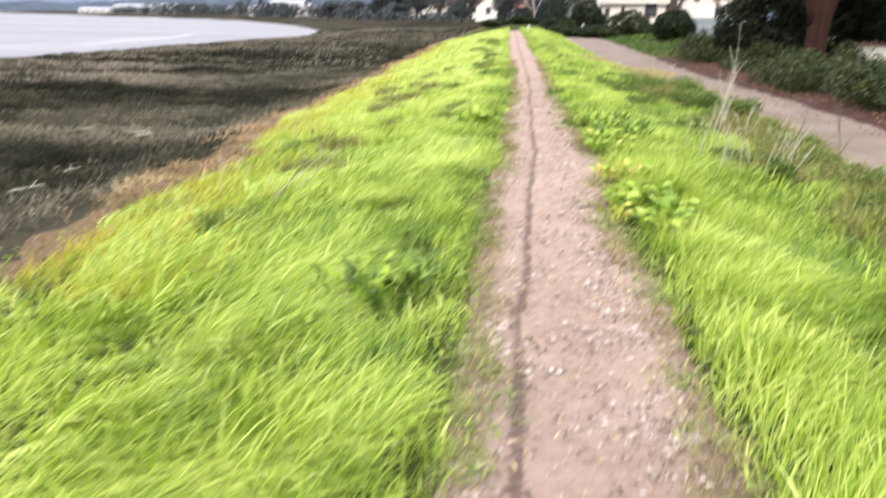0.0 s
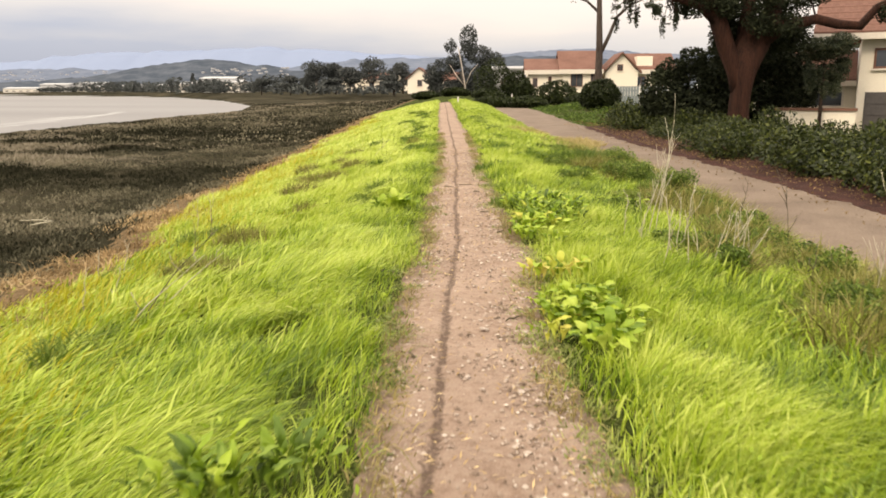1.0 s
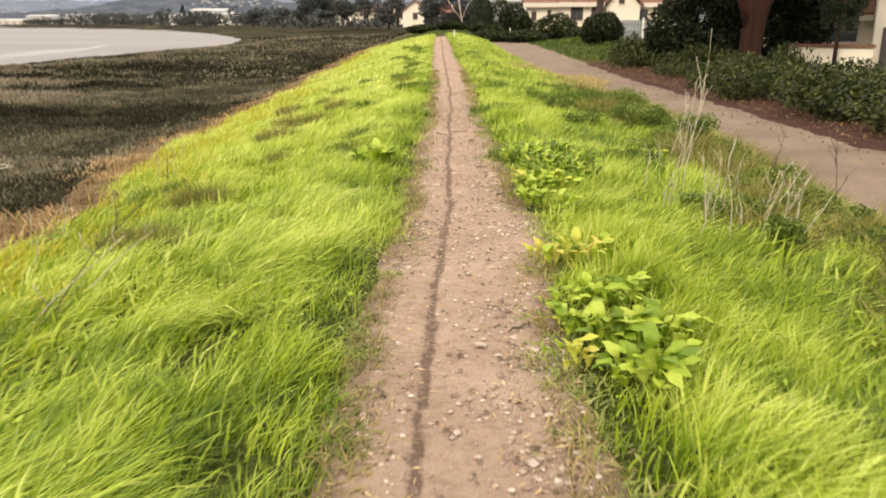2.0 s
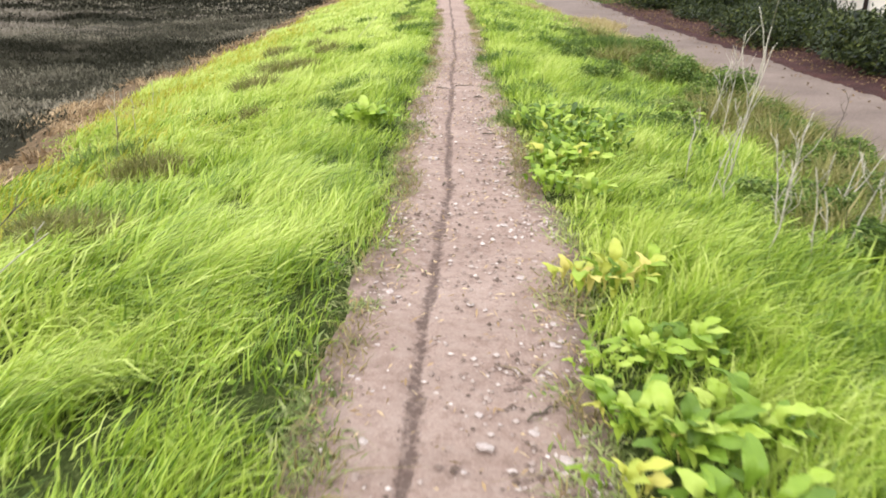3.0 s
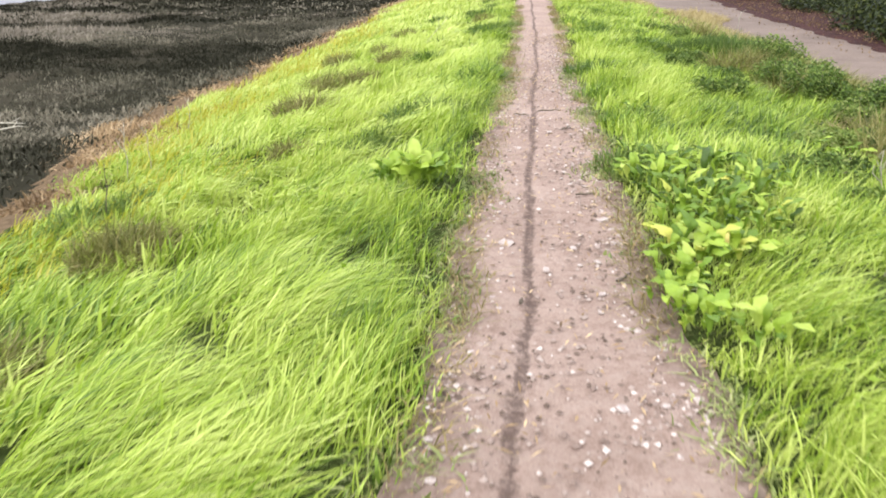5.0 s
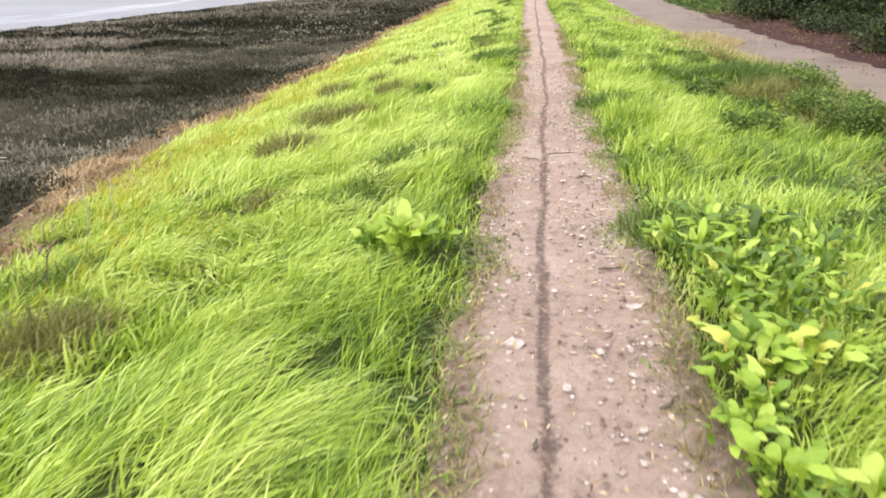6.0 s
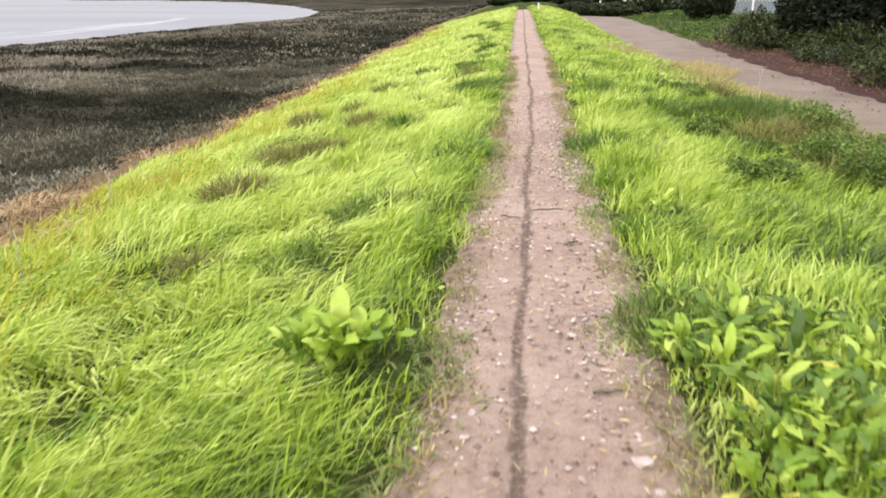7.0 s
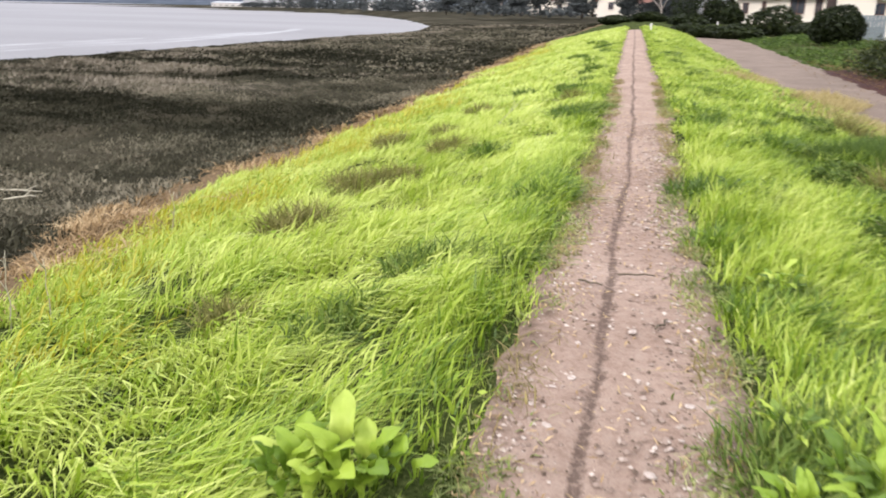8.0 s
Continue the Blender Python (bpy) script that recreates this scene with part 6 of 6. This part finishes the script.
def far_woods():
    g = np.random.default_rng(77)
    blobs = []
    for k in range(120):
        t = g.random()
        y = 640 - 330 * t + g.normal(0, 14)
        x = np.interp(y, [300, 420, 640], [-83, -186, -410]) + g.normal(0, 26) - 10
        x = max(x, float(np.interp(y, SHORE_Y, SHORE_X)) + 12)
        h = g.uniform(2.0, 4.0) if y > 540 else g.uniform(2.5, 7.0)
        y += 30
        blobs.append((x, y, -0.8 + h * 0.55, g.uniform(3, 7), g.uniform(3, 6), h * 0.55))
    for k in range(60):
        x, y = g.uniform(-150, 60), g.uniform(300, 420)
        h = g.uniform(4, 9)
        blobs.append((x, y, -0.4 + h * 0.5, g.uniform(3, 7), 4, h * 0.5))
    for k in range(46):
        x, y = g.uniform(-68, -12), g.uniform(222, 240)
        h = g.uniform(1.6, 3.0)
        blobs.append((x, y, -0.2 + h * 0.5, g.uniform(1.5, 3), 2, h * 0.55))
    p = crown_points(blobs, 28000, 78, 0.5, 0.1)
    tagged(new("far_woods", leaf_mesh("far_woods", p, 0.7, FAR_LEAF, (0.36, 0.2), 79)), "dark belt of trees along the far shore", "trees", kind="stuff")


far_woods()
shrub("cypress", -172, 425, [(0, 0, 3.0, 1.7, 1.7, 3.0), (0, 0, 6.2, 1.3, 1.3, 2.8), (0, 0, 8.8, 0.8, 0.8, 1.8)], 1200, 0.5, FAR_LEAF, "dark pointed cypress across the bay", "tree", "", 90, (0.2, 0.12), 2, 0.05)


def ridge(name, y, crest, depth, mat, label, seed, rough=6.0):
    """A long hill: foot, crest and back slope, with an uneven skyline."""
    xs = np.linspace(crest[0][0], crest[-1][0], 260)
    top = np.interp(xs, [c[0] for c in crest], [c[1] for c in crest]) + (fbm(xs / (depth * 0.16), xs * 0 + seed, seed) - 0.5) * rough * 2 + (lattice(xs / (depth * 0.02), xs * 0, seed + 5) - 0.5) * rough * 0.5
    prof = [(-depth, 0.0), (-depth * 0.7, 0.3), (-depth * 0.4, 0.62), (-depth * 0.15, 0.9), (0, 1.0), (depth * 0.6, 0.5), (depth, 0.0)]
    X = np.tile(xs, (len(prof), 1))
    Y = np.array([[y + p[0]] * len(xs) for p in prof]) + (fbm(X / (depth * 0.3), X * 0 + 3, seed + 8) - 0.5) * depth * 0.25
    Z = np.array([top * p[1] for p in prof]) - 3.0
    return tagged(new(name, grid_mesh(name, X, Y, Z, mat)), label, "hills", kind="structure")


# each ridge carries its haze in the base colour, there is no mist
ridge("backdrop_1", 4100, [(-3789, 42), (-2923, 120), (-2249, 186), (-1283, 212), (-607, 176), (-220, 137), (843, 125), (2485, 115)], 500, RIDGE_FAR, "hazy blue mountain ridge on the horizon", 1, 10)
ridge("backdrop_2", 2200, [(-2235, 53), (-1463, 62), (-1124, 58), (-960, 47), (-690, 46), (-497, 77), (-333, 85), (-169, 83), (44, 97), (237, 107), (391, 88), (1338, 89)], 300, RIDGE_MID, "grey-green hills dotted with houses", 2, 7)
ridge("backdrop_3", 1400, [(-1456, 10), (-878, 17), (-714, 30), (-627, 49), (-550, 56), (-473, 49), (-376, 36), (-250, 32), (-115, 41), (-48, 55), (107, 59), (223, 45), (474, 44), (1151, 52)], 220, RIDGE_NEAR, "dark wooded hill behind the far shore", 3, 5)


def hill_houses():
    g = np.random.default_rng(5)
    s = Shape()
    for k in range(90):
        x = g.uniform(-1650, -850)
        z = g.uniform(12, 46)
        w = g.uniform(2.5, 7)
        y = 2200 - 300 * (1.05 - z / 66.0) - 6
        s.box(x, x + w, y - 12, y, z, z + g.uniform(1.2, 2.4))
    for k in range(30):
        x = g.uniform(-520, -360)
        z = g.uniform(22, 34)
        s.box(x, x + g.uniform(3, 6), 1294, 1300, z, z + 2.2)
    tagged(new("hillside_houses", s.mesh("hillside_houses", HAZE_GREY)), "pale houses scattered over the far hills", "houses", kind="stuff")


hill_houses()


# ---- pieces of the footpath, last ----
def stone_meshes():
    out = []
    for k in range(6):
        r = random.Random(1200 + k)
        bm = bmesh.new()
        bmesh.ops.create_icosphere(bm, subdivisions=1, radius=1.0)
        for v in bm.verts:
            v.co *= r.uniform(0.75, 1.2)
            v.co.z *= 0.34
            v.co.y *= r.uniform(0.6, 0.95)
        me = bpy.data.meshes.new("stone")
        bm.to_mesh(me)
        bm.free()
        me.materials.append(STONE)
        out.append(me)
    return out


def lay_stones():
    kinds = stone_meshes()
    r = random.Random(1300)
    fixed = [(0.43, 4.8, 0.034), (0.69, 4.75, 0.034), (0.82, 4.74, 0.03), (0.46, 6.98, 0.03), (-0.10, 8.5, 0.052), (0.41, 8.95, 0.05), (0.15, 9.93, 0.032), (-0.02, 11.18, 0.03), (-0.22, 10.57, 0.024), (-0.25, 10.95, 0.02), (0.3, 9.6, 0.03), (0.5, 8.7, 0.032), (0.38, 8.3, 0.03), (-0.2, 9.0, 0.024), (0.56, 6.2, 0.03)]
    spots = [(x, y, s) for x, y, s in fixed]
    while len(spots) < 298:
        y = 2.2 + 11 * r.random() ** 1.2
        edge, rim = float(path_right(y)), float(path_left(y))
        u = r.choice((r.uniform(rim, edge), edge - abs(r.gauss(0, 0.14)), edge - abs(r.gauss(0, 0.1)), rim + abs(r.gauss(0, 0.12)), edge - abs(r.gauss(0, 0.06)), rim + abs(r.gauss(0, 0.08))))
        if abs(u - float(track_across(y))) < 0.05:
            continue
        spots.append((u + float(middle(y)), y, 0.009 + 0.018 * r.random() ** 2.0))
    for x, y, s in spots:
        ob = part("stone", kinds[r.randrange(6)], footpath)
        ob.matrix_basis = pose(x, y, float(ground_z(x, y)) + 0.02, r.uniform(-12, 12), r.uniform(-12, 12), r.uniform(0, 360)) @ Matrix.Scale(s, 4)


lay_stones()


def lay_straw():
    """Bits of dry straw and leaf on the earth, thickest along the rims."""
    n = 6500
    y = rng.uniform(1.0, 20, n)
    side = rng.choice([-1.0, 1.0], n)
    u = np.where(side < 0, path_left(y) - 0.1 + np.abs(rng.normal(0, 0.3, n)), path_right(y) + 0.08 - np.abs(rng.normal(0, 0.3, n)))
    x = u + middle(y)
    keep = rng.random(n) < 0.2 + 1.4 * np.clip(fbm(x * 2, y * 2, 72) - 0.25, 0, 1)
    x, y = x[keep], y[keep]
    n = len(x)
    a, l, w = rng.uniform(0, 6.28, n), rng.uniform(0.008, 0.03, n), rng.uniform(0.002, 0.006, n)
    dx, dy = np.cos(a) * l, np.sin(a) * l
    ex, ey = -np.sin(a) * w, np.cos(a) * w
    z = ground_z(x, y) + 0.03
    t = rng.uniform(-0.008, 0.012, n)
    v = np.stack([np.stack([x - dx, y - dy, z - t], -1), np.stack([x + ex, y + ey, z + 0.004], -1), np.stack([x + dx, y + dy, z + t], -1), np.stack([x - ex, y - ey, z + 0.001], -1)], 1)
    b = (np.arange(n) * 4)[:, None]
    me = array_mesh("straw", v.reshape(-1, 3), (b + np.array([0, 3, 1, 1, 3, 2])).ravel(), np.full(n * 2, 3), GRASS_DRY, {"tone": np.repeat(np.clip(rng.normal(0.6, 0.3, n), 0, 1), 4)})
    tagged(new("straw", me), "scattered bits of dry straw on the footpath", "straw", kind="stuff")


lay_straw()


def lay_litter():
    """Fallen bark chips and leaves on the mulch and along the gravel trail."""
    n = 7000
    y = rng.uniform(6, 44, n)
    u = trail_right(y) + np.where(rng.random(n) < 0.93, rng.uniform(0.1, 2.2, n), rng.uniform(-0.8, 0.1, n))
    x = u + middle(y)
    p = np.stack([x, y, ground_z(x, y) + np.where(u > trail_right(y) + 0.05, 0.11, 0.045)], -1)
    tagged(new("bark_litter", leaf_mesh("bark_litter", p, 0.028, GRASS_DRY, (0.15, 0.15), 73)), "brown bark chips and fallen leaves", "litter", kind="stuff")


lay_litter()


def lay_grit():
    """Loose grit too small to pick apart."""
    n = 46000
    y = 1.0 + 18 * rng.random(n) ** 1.25
    side = rng.random(n)
    edge = path_right(y) + 0.03
    u = np.where(side < 0.45, edge - np.abs(rng.normal(0, 0.16, n)), np.where(side < 0.7, path_left(y) - 0.03 + np.abs(rng.normal(0, 0.11, n)), rng.uniform(-0.48, 0.45, n)))
    x = u + middle(y)
    keep = (u < edge) & (np.abs(u - track_across(y)) > 0.03) & (rng.random(n) < 0.15 + 1.6 * np.clip(fbm(x * 2.5, y * 2.5, 71) - 0.3, 0, 1))
    x, y = x[keep], y[keep]
    n = len(x)
    s = (0.003 + 0.012 * rng.random(n) ** 2.2)[:, None]
    c = np.stack([x, y, ground_z(x, y) + 0.017], -1)
    d = np.array([(1, 0, 0), (0, 1, 0), (-1, 0, 0), (0, -1, 0), (0, 0, 0.7)])
    v = c[:, None, :] + d[None] * s[:, None, :] * rng.uniform(0.6, 1.5, (n, 5, 1))
    b = (np.arange(n) * 5)[:, None]
    me = array_mesh("grit", v.reshape(-1, 3), (b + np.array([0, 1, 4, 1, 2, 4, 2, 3, 4, 3, 0, 4])).ravel(), np.full(n * 4, 3), GRIT)
    tagged(new("grit", me), "loose pale grit on the footpath", "grit", kind="stuff")


lay_grit()
